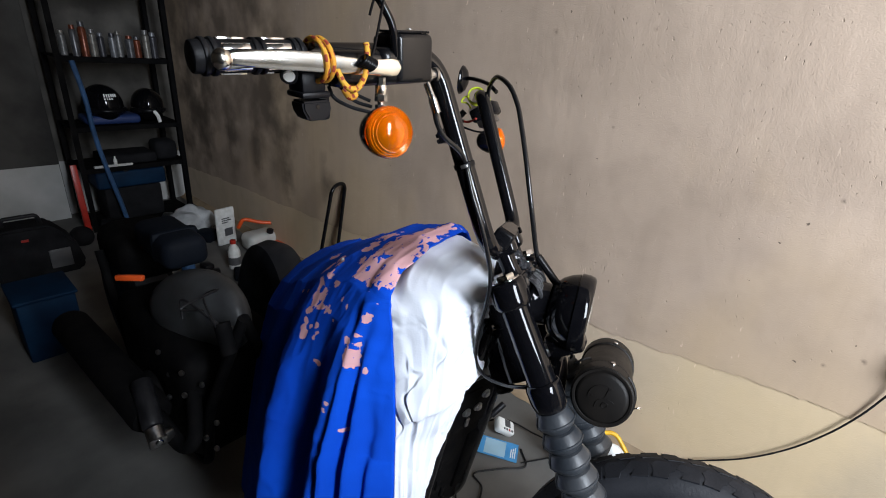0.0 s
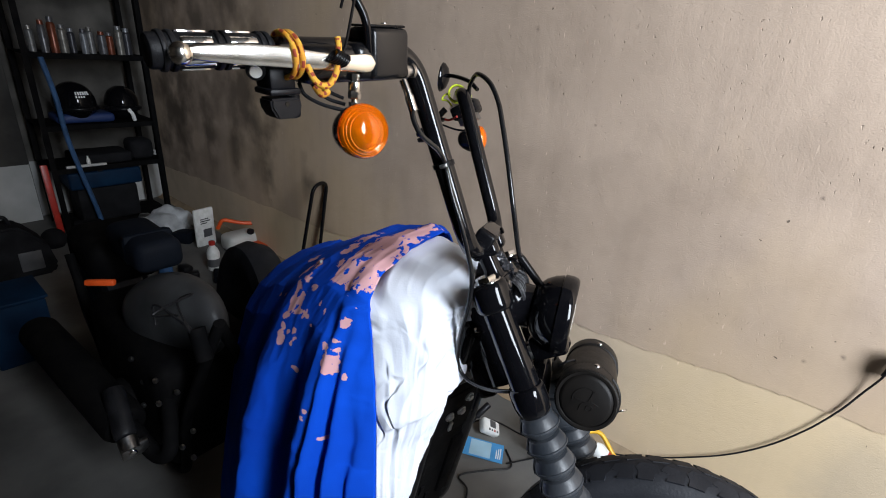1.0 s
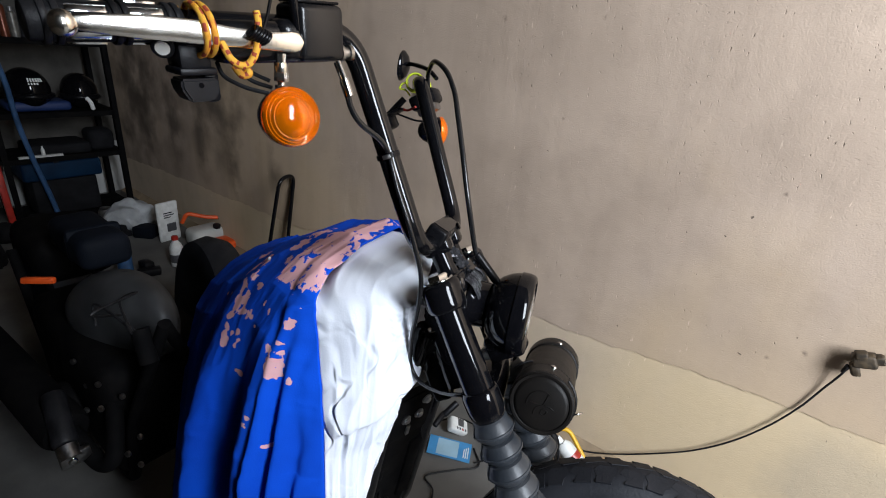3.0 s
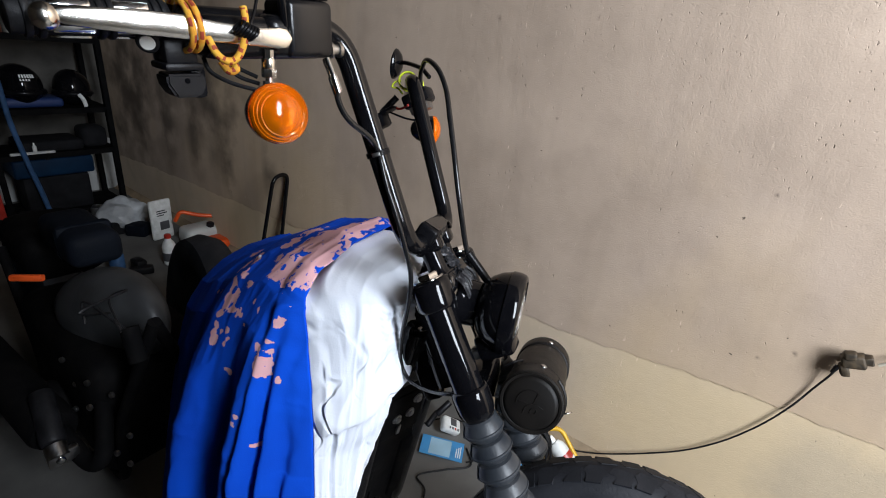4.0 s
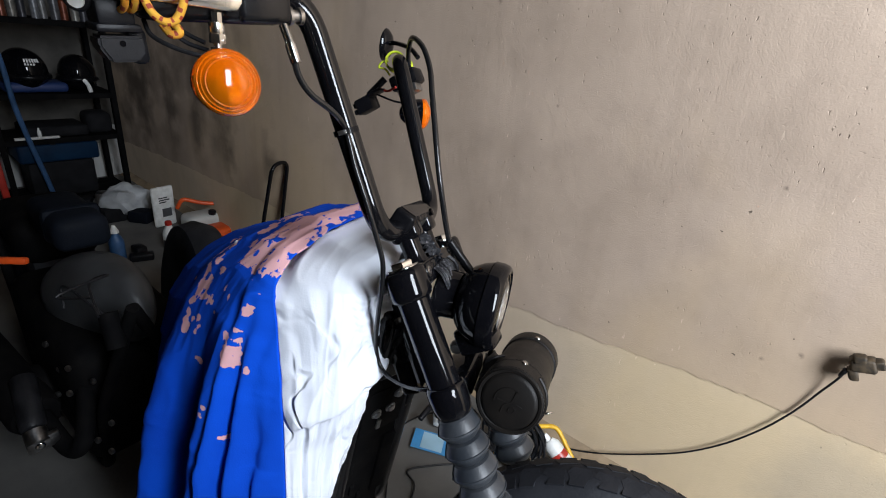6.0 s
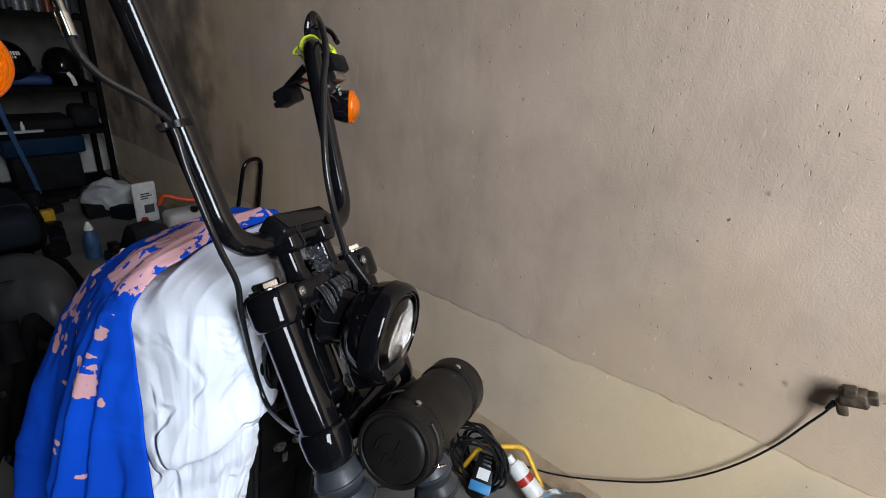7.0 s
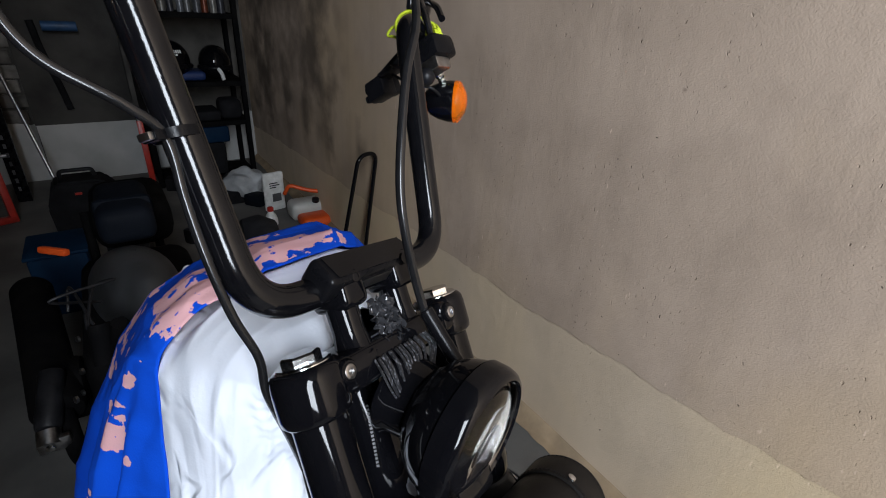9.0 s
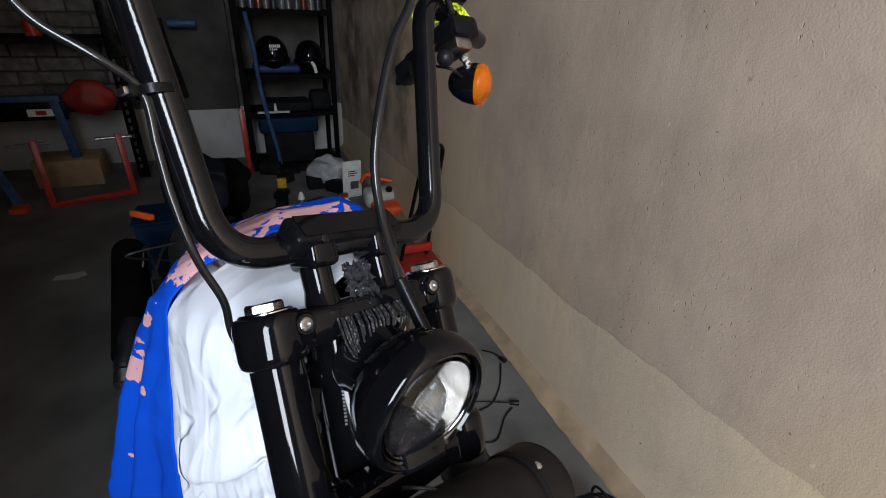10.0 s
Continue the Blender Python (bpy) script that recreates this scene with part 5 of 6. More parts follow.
count = (NU + 1) * (NV + 1)
for i, v in enumerate(bm.verts):
    cu, cv = divmod(i % count, NV + 1)
    cu, cv = cu / NU, cv / NV
    best = 0.0
    for mu, mv, r in marks:
        dv = abs(cv - mv) * 1.45
        if dv < 2 * r:
            d = math.hypot((cu - mu) * 0.62, dv)
            best = max(best, 1 - d / (2 * r))
    v[layer] = best
solo("blue_cloth", bm, BLUE_CLOTH, "blue cloth with pink bleach stains hanging over the motorcycle", "cloth", sharp=180)

# ---- along the right wall ----
area(0.065, -0.012, -0.028)
plug_ob = thing("extension_plug", (1.60, -0.29, 0.81), "grubby brown plug and socket hanging on the wall", "plug")
bm = B()
tilt_ = pose(1.588, -0.290, 0.815, -24, 0, 0)
box(bm, (-0.020, -0.030, -0.016), (0.014, 0.022, 0.022), 0.008, tilt_, 3)
box(bm, (-0.015, 0.008, -0.044), (0.010, 0.030, -0.006), 0.007, tilt_, 3)
box(bm, (-0.017, -0.046, -0.006), (0.012, -0.024, 0.018), 0.006, tilt_, 3)
box(bm, (-0.024, -0.012, 0.010), (0.004, 0.016, 0.032), 0.006, tilt_, 3)
for v in bm.verts:
    v.co += Vector((n2(v.co.y * 70, v.co.z * 70), n2(v.co.x * 70, v.co.z * 70, 3), n2(v.co.x * 70, v.co.y * 70, 6))) * 0.004
part("socket_body", bm, material("grubby_brown_plastic", (0.075, 0.05, 0.026), 0.6, second=(0.025, 0.018, 0.011), scale=60, bump=0.3), plug_ob)
part("cord_grip", rod(B(), (1.582, -0.268, 0.790), (1.584, -0.262, 0.765), 0.007, 0.0045, seg=12), RUBBER, plug_ob)
area()
bm = tube(B(), spline([(1.645, -0.280, 0.767), (1.655, -0.276, 0.727), (1.668, -0.258, 0.66), (1.671, -0.229, 0.57), (1.671, -0.181, 0.465), (1.671, -0.111, 0.352), (1.671, -0.02, 0.245), (1.671, 0.095, 0.146), (1.668, 0.21, 0.062), (1.650, 0.30, 0.022), (1.59, 0.40, 0.03), (1.50, 0.47, 0.04), (1.42, 0.54, 0.012), (1.30, 0.62, 0.008)], 8), 0.0030, 8)
solo("power_cable", bm, RUBBER, "thin black power cable sagging along the wall", "cable")
area(0.065, -0.012, -0.028)
bm = tube(B(), spline([(1.585, -0.34, 0.83), (1.59, -0.40, 0.88), (1.595, -0.52, 0.98), (1.6, -0.7, 1.2)], 8), 0.0045, 8)
solo("pale_cable", bm, material("pale_cable_sheath", (0.4, 0.36, 0.28), 0.5), "pale cable running up the wall from the plug", "cable")

area()
reel = thing("cable_stand", (1.46, 0.55, 0.0), "yellow tubular stand with coiled black cables", "cable stand")
bm = tube(B(), rounded([(1.40, 0.53, 0.006), (1.45, 0.485, 0.156), (1.582, 0.382, 0.139), (1.553, 0.232, 0.006)], 0.03, 6), 0.0085, 14)
part("tube_frame", bm, YELLOW_PAINT, reel, "yellow painted tube")
random.seed(11)
for k in range(12):
    r = random.uniform(0.07, 0.11)
    c = Vector((1.43 + random.uniform(-0.02, 0.02), 0.47 + random.uniform(-0.03, 0.03), 0.135))
    tl = random.uniform(-0.25, 0.25)
    pts = [c + Vector((0.03 * math.sin(a + k) + tl * 0.1 * math.cos(a), r * math.cos(a), 0.11 * math.sin(a) * r / 0.1)) for a in [j * 2 * math.pi / 28 for j in range(29)]]
    part("cable_coil", tube(B(), pts, 0.0042, 7), RUBBER, reel)
meter = thing("cable_tester", (1.34, 0.47, 0.0), "small black instrument box with a blue and white label", "instrument")
mt = pose(1.42, 0.43, 0.10, 0, -38, 20)
part("case", box(B(), (-0.06, -0.035, -0.02), (0.06, 0.035, 0.02), 0.006, mt), PLASTIC, meter)
part("blue_end", box(B(), (-0.062, -0.036, -0.0), (-0.03, 0.036, 0.0215), 0.004, mt), PAPER_BLUE, meter)
part("label_plate", box(B(), (-0.022, -0.02, 0.0205), (0.012, 0.02, 0.0215), 0, mt), WHITE_PRINT, meter)
for k in range(3):
    part("button", box(B(), (0.022 + 0.012 * k, -0.016, 0.0205), (0.029 + 0.012 * k, 0.014, 0.0225), 0.001, mt), STEEL, meter)
part("foot_bracket", box(B(), (1.38, 0.41, 0.0), (1.44, 0.46, 0.08), 0.01), PLASTIC, meter)
can = thing("spray_can", (1.50, 0.34, 0.0), "white spray can with red and blue print, leaning", "spray can")
cm2 = axis((1.51, 0.235, 0.036), (1.50, 0.37, 0.13))
part("can_body", lathe(B(), [(0, 0.028), (0.003, 0.031), (0.15, 0.031), (0.165, 0.022), (0.17, 0.02)], cm2, 28), WHITE_PLASTIC, can)
part("red_print", lathe(B(), [(0.095, 0.0313), (0.12, 0.0313)], cm2, 28, cap=False), RED_PAINT, can)
part("red_print", box(B(), (0.024, -0.012, 0.04), (0.0322, 0.012, 0.062), 0, cm2 @ Matrix.Rotation(radians(200), 4, "Z")), RED_PAINT, can)
part("blue_print", lathe(B(), [(0.015, 0.0313), (0.03, 0.0313)], cm2, 28, cap=False), PAPER_BLUE, can)
part("nozzle", lathe(B(), [(0.17, 0.014), (0.195, 0.013), (0.198, 0.008)], cm2, 16), WHITE_PLASTIC, can)
bm = B()
bmesh.ops.create_icosphere(bm, subdivisions=4, radius=1, matrix=pose(1.50, 0.14, 0.06) @ Matrix.Diagonal((0.10, 0.12, 0.07, 1)))
for v in bm.verts:
    d = n2(v.co.x * 28, v.co.y * 28, v.co.z * 28)
    v.co += v.normal * 0.02 * d if d < 0 else v.normal * 0.012 * d
    v.co.z = max(0.004, v.co.z)
bag = solo("plastic_bag", bm, FILM_CLEAR, "crumpled translucent plastic bag on the floor", "plastic bag", sharp=15)
part("printed_patch", box(B(), (-0.02, -0.016, 0), (0.02, 0.016, 0.002), 0, look((1.43, 0.10, 0.115), (1.6, 0.15, 0.0))), PLASTIC, bag)

# ---- floor behind the front wheel ----
card = thing("blister_card", (1.30, 0.74, 0.0), "blue and white retail card lying on the floor", "packaging")
cm3 = pose(1.29, 0.73, 0.010, 4, -3, 28)
part("card_board", box(B(), (-0.045, -0.085, 0), (0.045, 0.085, 0.002), 0, cm3), PAPER_BLUE, card)
part("pale_print", box(B(), (-0.038, -0.035, 0.0021), (0.038, 0.05, 0.003), 0, cm3), material("pale_blue_print", (0.35, 0.55, 0.68), 0.4), card)
for k in range(3):
    part("white_bar", box(B(), (-0.03, -0.06 - 0.008 * k, 0.0021), (0.012 + 0.006 * k, -0.056 - 0.008 * k, 0.003), 0, cm3), WHITE_PRINT, card)
ph = thing("white_timer", (1.38, 0.77, 0.0), "small white plug-in timer with a grey display", "timer")
pm = pose(1.385, 0.765, 0.035, 35, -20, 40)
part("case", box(B(), (-0.03, -0.045, -0.02), (0.03, 0.045, 0.02), 0.012, pm, 3), WHITE_PLASTIC, ph)
part("display", box(B(), (-0.008, -0.018, 0.0195), (0.022, 0.012, 0.0212), 0, pm), GREY_PAINT, ph)
for k in range(4):
    part("key", box(B(), (-0.024, -0.03 + 0.014 * k, 0.0195), (-0.014, -0.022 + 0.014 * k, 0.0215), 0.001, pm), RED_PAINT if k == 1 else GREY_PAINT, ph)
bm = rod(B(), (1.36, 0.82, 0.075), (1.42, 0.80, 0.115), 0.014, seg=14, round_end=0.004)
rod(bm, (1.30, 0.82, 0.06), (1.37, 0.825, 0.08), 0.012, seg=14, round_end=0.004)
solo("hand_torch", bm, PLASTIC, "small black torch leaning on the timer", "torch")
for pts, nm in (([(1.02, 0.62, 0.006), (1.10, 0.66, 0.008), (1.13, 0.72, 0.006), (1.22, 0.66, 0.007), (1.30, 0.60, 0.006), (1.36, 0.66, 0.006)], ""),
                ([(1.00, 0.70, 0.006), (1.12, 0.80, 0.008), (1.28, 0.88, 0.006), (1.42, 0.80, 0.03), (1.46, 0.66, 0.02), (1.44, 0.58, 0.05)], ""),
                ([(1.30, 0.98, 0.006), (1.37, 0.96, 0.006), (1.45, 1.04, 0.006), (1.50, 1.07, 0.006)], ""),
                ([(1.36, 1.10, 0.006), (1.44, 1.12, 0.006), (1.52, 1.2, 0.006), (1.58, 1.30, 0.012)], "")):
    solo("floor_wire", tube(B(), spline(pts, 8), 0.0035, 7), RUBBER, "thin black wire lying on the floor", "wire", "floor wires")

for a, b in (((1.565, 1.35, 0.035), (1.58, 1.27, 0.05)), ((1.46, 1.11, 0.012), (1.53, 1.07, 0.02))):
    lead = thing("loose_lead", a, "short black lead with a plug lying by the wall", "lead", "loose leads")
    part("plug_body", rod(B(), Vector(a).lerp(Vector(b), 0.55), b, 0.009, 0.011, seg=14, round_end=0.003), PLASTIC, lead)
    a, b = Vector(a), Vector(b)
    part("lead_wire", tube(B(), spline([a + (a - b) * 2.2 + Vector((-0.03, 0, -a.z + 0.006)), a + (a - b) * 0.9 + Vector((0, 0, -a.z + 0.010)), a, a.lerp(b, 0.6)], 8), 0.0032, 7), RUBBER, lead)

# hand truck hoop by the wall
area(0.085, 0.16)
truck = thing("hand_truck", (1.42, 1.95, 0.0), "black tubular hand truck with a red toe plate", "hand truck")
bm = tube(B(), rounded([(1.36, 2.08, 0.02), (1.475, 2.02, 0.715), (1.59, 2.05, 0.715), (1.535, 2.12, 0.02)], 0.058, 10), 0.0105, 14)
part("hoop_handle", bm, BLACK, truck)
part("toe_plate", box(B(), (1.30, 1.92, 0.02), (1.58, 2.14, 0.04), 0.004), RED_PAINT, truck)
part("cross_plate", box(B(), (1.375, 2.070, 0.08), (1.555, 2.098, 0.13), 0.006), RED_PAINT, truck)

area()
# ---- second, dismantled motorcycle ----
b2 = thing("stripped_motorcycle", (0.5, 1.7, 0.0), "dusty dismantled motorcycle with grey tank and dark seat", "motorcycle")
bm = B()
bmesh.ops.create_uvsphere(bm, u_segments=40, v_segments=24, radius=1, matrix=pose(0.545, 1.50, 0.60, -12, 0, 14) @ Matrix.Diagonal((0.135, 0.25, 0.145, 1)))
for v in bm.verts:
    t = min(1, max(0, (v.co.y - 1.25) / 0.5))
    v.co.x = 0.535 + (v.co.x - 0.535) * (0.55 + 0.5 * t)
    v.co.z = min(v.co.z, 0.745 + 0.02 * t)
tank2 = part("fuel_tank", bm, DUSTY_TANK, b2, "dusty grey fuel tank with an open filler hole")
part("filler_hole", lathe(B(), [(-0.02, 0.013), (0.003, 0.013), (0.004, 0.010)], axis((0.55, 1.495, 0.742), (0.55, 1.48, 0.9)), 16), BLACK_SATIN, tank2)
bm = box(B(), (0.478, 1.61, 0.70), (0.628, 1.92, 0.81), 0.035, None, 4)
for v in bm.verts:
    v.co.z += 0.015 * math.cos((v.co.x - 0.555) * 9) + 0.006 * n2(v.co.x * 12, v.co.y * 12)
part("seat", bm, NAVY_VINYL, b2, "dark blue vinyl seat")
part("seat_strap", box(B(), (0.474, 1.70, 0.72), (0.632, 1.73, 0.832), 0.02), NAVY_VINYL, b2)
bm = box(B(), (0.44, 1.99, 0.52), (0.70, 2.35, 0.70), 0.06, None, 3)
part("tail_unit", bm, MATT_BLACK, b2)
bm = B()
box(bm, (0.38, 1.30, 0.15), (0.72, 1.95, 0.56), 0.06, None, 3)
rod(bm, (0.36, 1.5, 0.35), (0.30, 1.5, 0.35), 0.09, seg=24, round_end=0.015)
part("engine", bm, MATT_BLACK, b2)
for x in (0.42, 0.64):
    part("frame_tube", tube(B(), rounded([(0.50, 1.12, 0.76), (x, 1.25, 0.40), (x, 1.32, 0.12), (x, 2.0, 0.14), (x, 2.2, 0.62)], 0.07), 0.016, 12), MATT_BLACK, b2)
part("steering_neck", rod(B(), (0.455, 1.13, 0.66), (0.46, 1.17, 0.74), 0.022, seg=20), MATT_BLACK, b2)
bm = lathe(B(), [(-0.06, 0.2), (-0.075, 0.26), (-0.06, 0.30), (0, 0.315), (0.06, 0.30), (0.075, 0.26), (0.06, 0.2)], pose(0.54, 2.25, 0.32, 0, 90, 0), 48)
part("rear_wheel", bm, TYRE, b2)
bm = rod(B(), (0.30, 1.36, 0.38), (0.235, 1.95, 0.47), 0.062, 0.058, seg=32, round_end=0.02)
part("silencer", bm, MATT_BLACK, b2, "matt black exhaust silencer")
bm = tube(B(), spline([(0.42, 1.35, 0.45), (0.36, 1.22, 0.36), (0.33, 1.25, 0.33), (0.31, 1.36, 0.38)], 8), 0.022, 14)
part("exhaust_pipe", bm, MATT_BLACK, b2)
area(0.018, 0.13, -0.03)
peg = part("foot_peg", rod(B(), (0.285, 1.31, 0.50), (0.262, 1.17, 0.42), 0.03, 0.03, seg=20, round_end=0.012), RUBBER, b2, "black rubber foot peg with metal end")
bm = box(B(), (0.235, 1.135, 0.375), (0.305, 1.155, 0.415), 0.005)
rod(bm, (0.262, 1.17, 0.42), (0.26, 1.14, 0.398), 0.026, seg=16)
part("peg_bracket", bm, STEEL, peg)
part("peg_bolt", lathe(B(), [(0, 0.011), (0.006, 0.011), (0.008, 0.008)], axis((0.262, 1.137, 0.395), (0.24, 1.0, 0.39)), 12), CHROME, peg)
area()
bm = box(B(), (-0.042, -0.010, -0.011), (0.042, 0.010, 0.011), 0.006, look((0.371, 1.61, 0.738), (0.0, 1.2, 0.9)))
part("side_reflector", bm, ORANGE_PLASTIC, b2, "orange side reflector")
random.seed(5)
for k in range(2):
    a0 = Vector((0.44, 1.16, 0.74))
    pts = [a0] + [a0 + Vector((random.uniform(-0.06, 0.07), random.uniform(0.0, 0.16), random.uniform(-0.03, 0.05))) for _ in range(4)]
    part("loose_cable", tube(B(), spline(pts, 8), 0.0035, 7), RUBBER, b2)
for k in range(14):
    c = Vector((random.uniform(0.36, 0.44), random.uniform(1.15, 1.5), random.uniform(0.3, 0.62)))
    part("engine_bolt", lathe(B(), [(0, 0.009), (0.006, 0.009), (0.008, 0.006)], axis(c, c + Vector((-1, -0.5, 0.2))), 8), STEEL, b2)

# ---- clutter on the floor towards the back ----
bm = box(B(), (0.14, 2.55, 0.0), (0.36, 2.80, 0.30), 0.012, pose(0, 0, 0))
crate = solo("blue_crate", bm, BLUE_BOX, "dusty blue plastic storage box on the floor", "storage box")
part("crate_lid", box(B(), (0.13, 2.54, 0.302), (0.37, 2.81, 0.32), 0.008), BLUE_BOX, crate)
case = thing("black_toolbox", (0.36, 3.6, 0.0), "black moulded case with a carry handle standing on the floor", "tool case")
bm = slab(B(), [(0.17, 0.0), (0.57, 0.0), (0.60, 0.05), (0.57, 0.20), (0.48, 0.31), (0.44, 0.33), (0.23, 0.33), (0.20, 0.30), (0.16, 0.18)], 0.2, Matrix(((1, 0, 0, 0), (0, 0, -1, 3.72), (0, 1, 0, 0), (0, 0, 0, 1))))
bmesh.ops.bevel(bm, geom=list(bm.edges), offset=0.015, segments=2, affect="EDGES")
part("case_body", bm, DARK_STUFF, case)
part("carry_handle", tube(B(), rounded([(0.25, 3.62, 0.32), (0.255, 3.62, 0.375), (0.42, 3.62, 0.375), (0.43, 3.62, 0.32)], 0.02, 5), 0.012, 10), PLASTIC, case)
part("pale_patch", box(B(), (0.42, 3.514, 0.05), (0.53, 3.52, 0.17), 0.004), GREY_PAINT, case, "pale worn label patch")
part("red_mark", box(B(), (0.31, 3.515, 0.25), (0.345, 3.52, 0.265), 0.001), RED_PAINT, case)
# white carton, jug, orange garden tool
area(0.2, 0.38)
lab = thing("white_carton", (1.22, 2.96, 0.0), "white rounded carton with dark print standing on the floor", "carton")
lm2 = pose(1.245, 2.99, 0.0, 0, 0, 8)
part("board", box(B(), (-0.075, -0.014, 0.0), (0.075, 0.014, 0.285), 0.012, lm2, 3), WHITE_PLASTIC, lab)
for k, w in enumerate((0.06, 0.075, 0.05)):
    part("print_bar", box(B(), (-0.035, -0.0155, 0.205 - 0.016 * k), (-0.035 + w, -0.0142, 0.212 - 0.016 * k), 0, lm2), PLASTIC, lab)
part("print_picture", box(B(), (-0.02, -0.0155, 0.07), (0.045, -0.0142, 0.13), 0, lm2), GREY_PAINT, lab)
tool = thing("garden_tool", (1.38, 2.8, 0.0), "orange and white petrol garden tool with black grip", "garden tool")
bm = box(B(), (1.28, 2.70, 0.0), (1.52, 2.86, 0.13), 0.04, None, 3)
part("fuel_body", bm, material("translucent_white_tank", (0.5, 0.5, 0.47), 0.35), tool)
part("orange_cover", box(B(), (1.30, 2.54, 0.0), (1.53, 2.70, 0.075), 0.03, None, 3), ORANGE_PLASTIC, tool)
part("handle_bar", tube(B(), rounded([(1.28, 2.86, 0.16), (1.31, 2.84, 0.23), (1.42, 2.80, 0.19), (1.50, 2.76, 0.18)], 0.03), 0.014, 12), ORANGE_PLASTIC, tool)
part("grip", rod(B(), (1.49, 2.765, 0.18), (1.56, 2.73, 0.175), 0.02, seg=16, round_end=0.006), PLASTIC, tool)
part("cap", lathe(B(), [(0, 0.025), (0.02, 0.025), (0.024, 0.02)], axis((1.45, 2.72, 0.13), (1.45, 2.70, 0.2)), 16), PLASTIC, tool)
area()
bot = thing("bottle", (1.0, 2.45, 0.0), "white oil bottle with a grey label and red cap", "bottle")
BOTTLE = [(0, 0.036), (0.004, 0.04), (0.12, 0.04), (0.15, 0.03), (0.165, 0.018), (0.18, 0.017)]
bb = pose(1.30, 2.95, 0.0)
part("bottle_body", lathe(B(), BOTTLE, bb, 28), WHITE_PLASTIC, bot)
part("label_band", lathe(B(), [(0.03, 0.0405), (0.085, 0.0405)], bb, 28, cap=False), GREY_PAINT, bot)
part("cap", lathe(B(), [(0.178, 0.02), (0.2, 0.019), (0.204, 0.014)], bb, 20), RED_PAINT, bot)
bot = thing("bottle", (1.02, 3.0, 0.0), "blue plastic bottle with a white conical cap", "bottle")
bb = pose(1.02, 3.0, 0.0)
part("bottle_body", lathe(B(), BOTTLE, bb, 28), BLUE_PAINT, bot)
part("cap", lathe(B(), [(0.178, 0.024), (0.19, 0.022), (0.225, 0.008)], bb, 20), WHITE_PLASTIC, bot)
bm = B()
bmesh.ops.create_icosphere(bm, subdivisions=4, radius=1, matrix=pose(1.33, 3.70, 0.10) @ Matrix.Diagonal((0.17, 0.14, 0.13, 1)))
for v in bm.verts:
    v.co += v.normal * 0.045 * n2(v.co.x * 13, v.co.y * 13, v.co.z * 13)
    v.co.z = max(0.0, v.co.z)
solo("white_bag", bm, material("white_polythene", (0.45, 0.46, 0.47), 0.4, second=(0.3, 0.31, 0.32), scale=12, bump=0.3), "crumpled white polythene bag", "bag", sharp=20)
random.seed(21)
for k in range(9):
    x, y = random.uniform(0.85, 1.4), random.uniform(2.7, 3.9)
    w, d, h = random.uniform(0.06, 0.18), random.uniform(0.06, 0.14), random.uniform(0.03, 0.10)
    bm = box(B(), (-w / 2, -d / 2, 0.0), (w / 2, d / 2, h), 0.012, pose(x, y, 0, 0, 0, random.uniform(0, 90)))
    solo("workshop_oddment", bm, random.choice([DARK_STUFF, PLASTIC, DARK_STUFF, NAVY_VINYL]), "small dark workshop oddment on the floor", "oddment", "floor clutter")
solo("yellow_box", box(B(), (0.93, 3.70, 0.0), (1.0, 3.75, 0.075), 0.006), YELLOW_PAINT, "small yellow carton on the floor", "carton")
bm = slab(B(), [(-0.3, 2.68), (-0.2, 2.66), (-0.15, 2.69), (-0.17, 2.73), (-0.29, 2.72)], 0.004, pose(0, 0, 0.004))
solo("paper_scrap", bm, WHITEWASH, "pale torn scrap of paper on the floor", "paper")

# ---- shelf unit by the back wall ----
area(0.02, 0.38, -0.02)
rack = thing("shelf_unit", (1.15, 3.95, 0.0), "black slotted steel shelf unit crowded with gear", "shelf")
for x in (0.79, 1.49):
    for y in (3.78, 4.16):
        bm = B()
        box(bm, (x - 0.018, y - 0.002, 0.02), (x + 0.018, y + 0.002, 1.95))
        box(bm, (x - 0.018 if x > 1 else x + 0.014, y - 0.002, 0.02), (x - 0.014 if x > 1 else x + 0.018, y + 0.034, 1.95))
        part("upright", bm, MATT_BLACK, rack)
for z in (0.06, 0.50, 0.80, 1.27, 1.75):
    bm = B()
    box(bm, (0.775, 3.785, z - 0.004), (1.505, 4.155, z + 0.004))
    box(bm, (0.775, 3.780, z - 0.032), (1.505, 3.784, z + 0.004))
    part("shelf_board", bm, MATT_BLACK, rack)
CAN_COLORS = [(0.2, 0.2, 0.2), (0.12, 0.12, 0.13), (0.18, 0.05, 0.025), (0.22, 0.21, 0.19), (0.06, 0.06, 0.07), (0.22, 0.23, 0.25)]
CAN_MATS = [material("can_print", c, 0.3, 0.4, second=tuple(v * 0.6 for v in c), scale=40) for c in CAN_COLORS]
random.seed(8)
for k in range(11):
    x = 0.86 + k * 0.056
    h = random.uniform(0.14, 0.22)
    q = pose(x, 3.85 + random.uniform(-0.02, 0.05), 1.274)
    sc = thing("spray_can", q.translation, "aerosol can standing on the shelf", "spray can", "aerosol cans on the shelf")
    r = random.uniform(0.021, 0.027)
    part("can_body", lathe(B(), [(0, r), (h * 0.8, r), (h * 0.86, r * 0.6)], q, 18), CAN_MATS[k % 6], sc)
    part("can_cap", lathe(B(), [(h * 0.86, r * 0.75), (h, r * 0.72)], q, 18), CAN_MATS[(k * 5 + 3) % 6], sc)


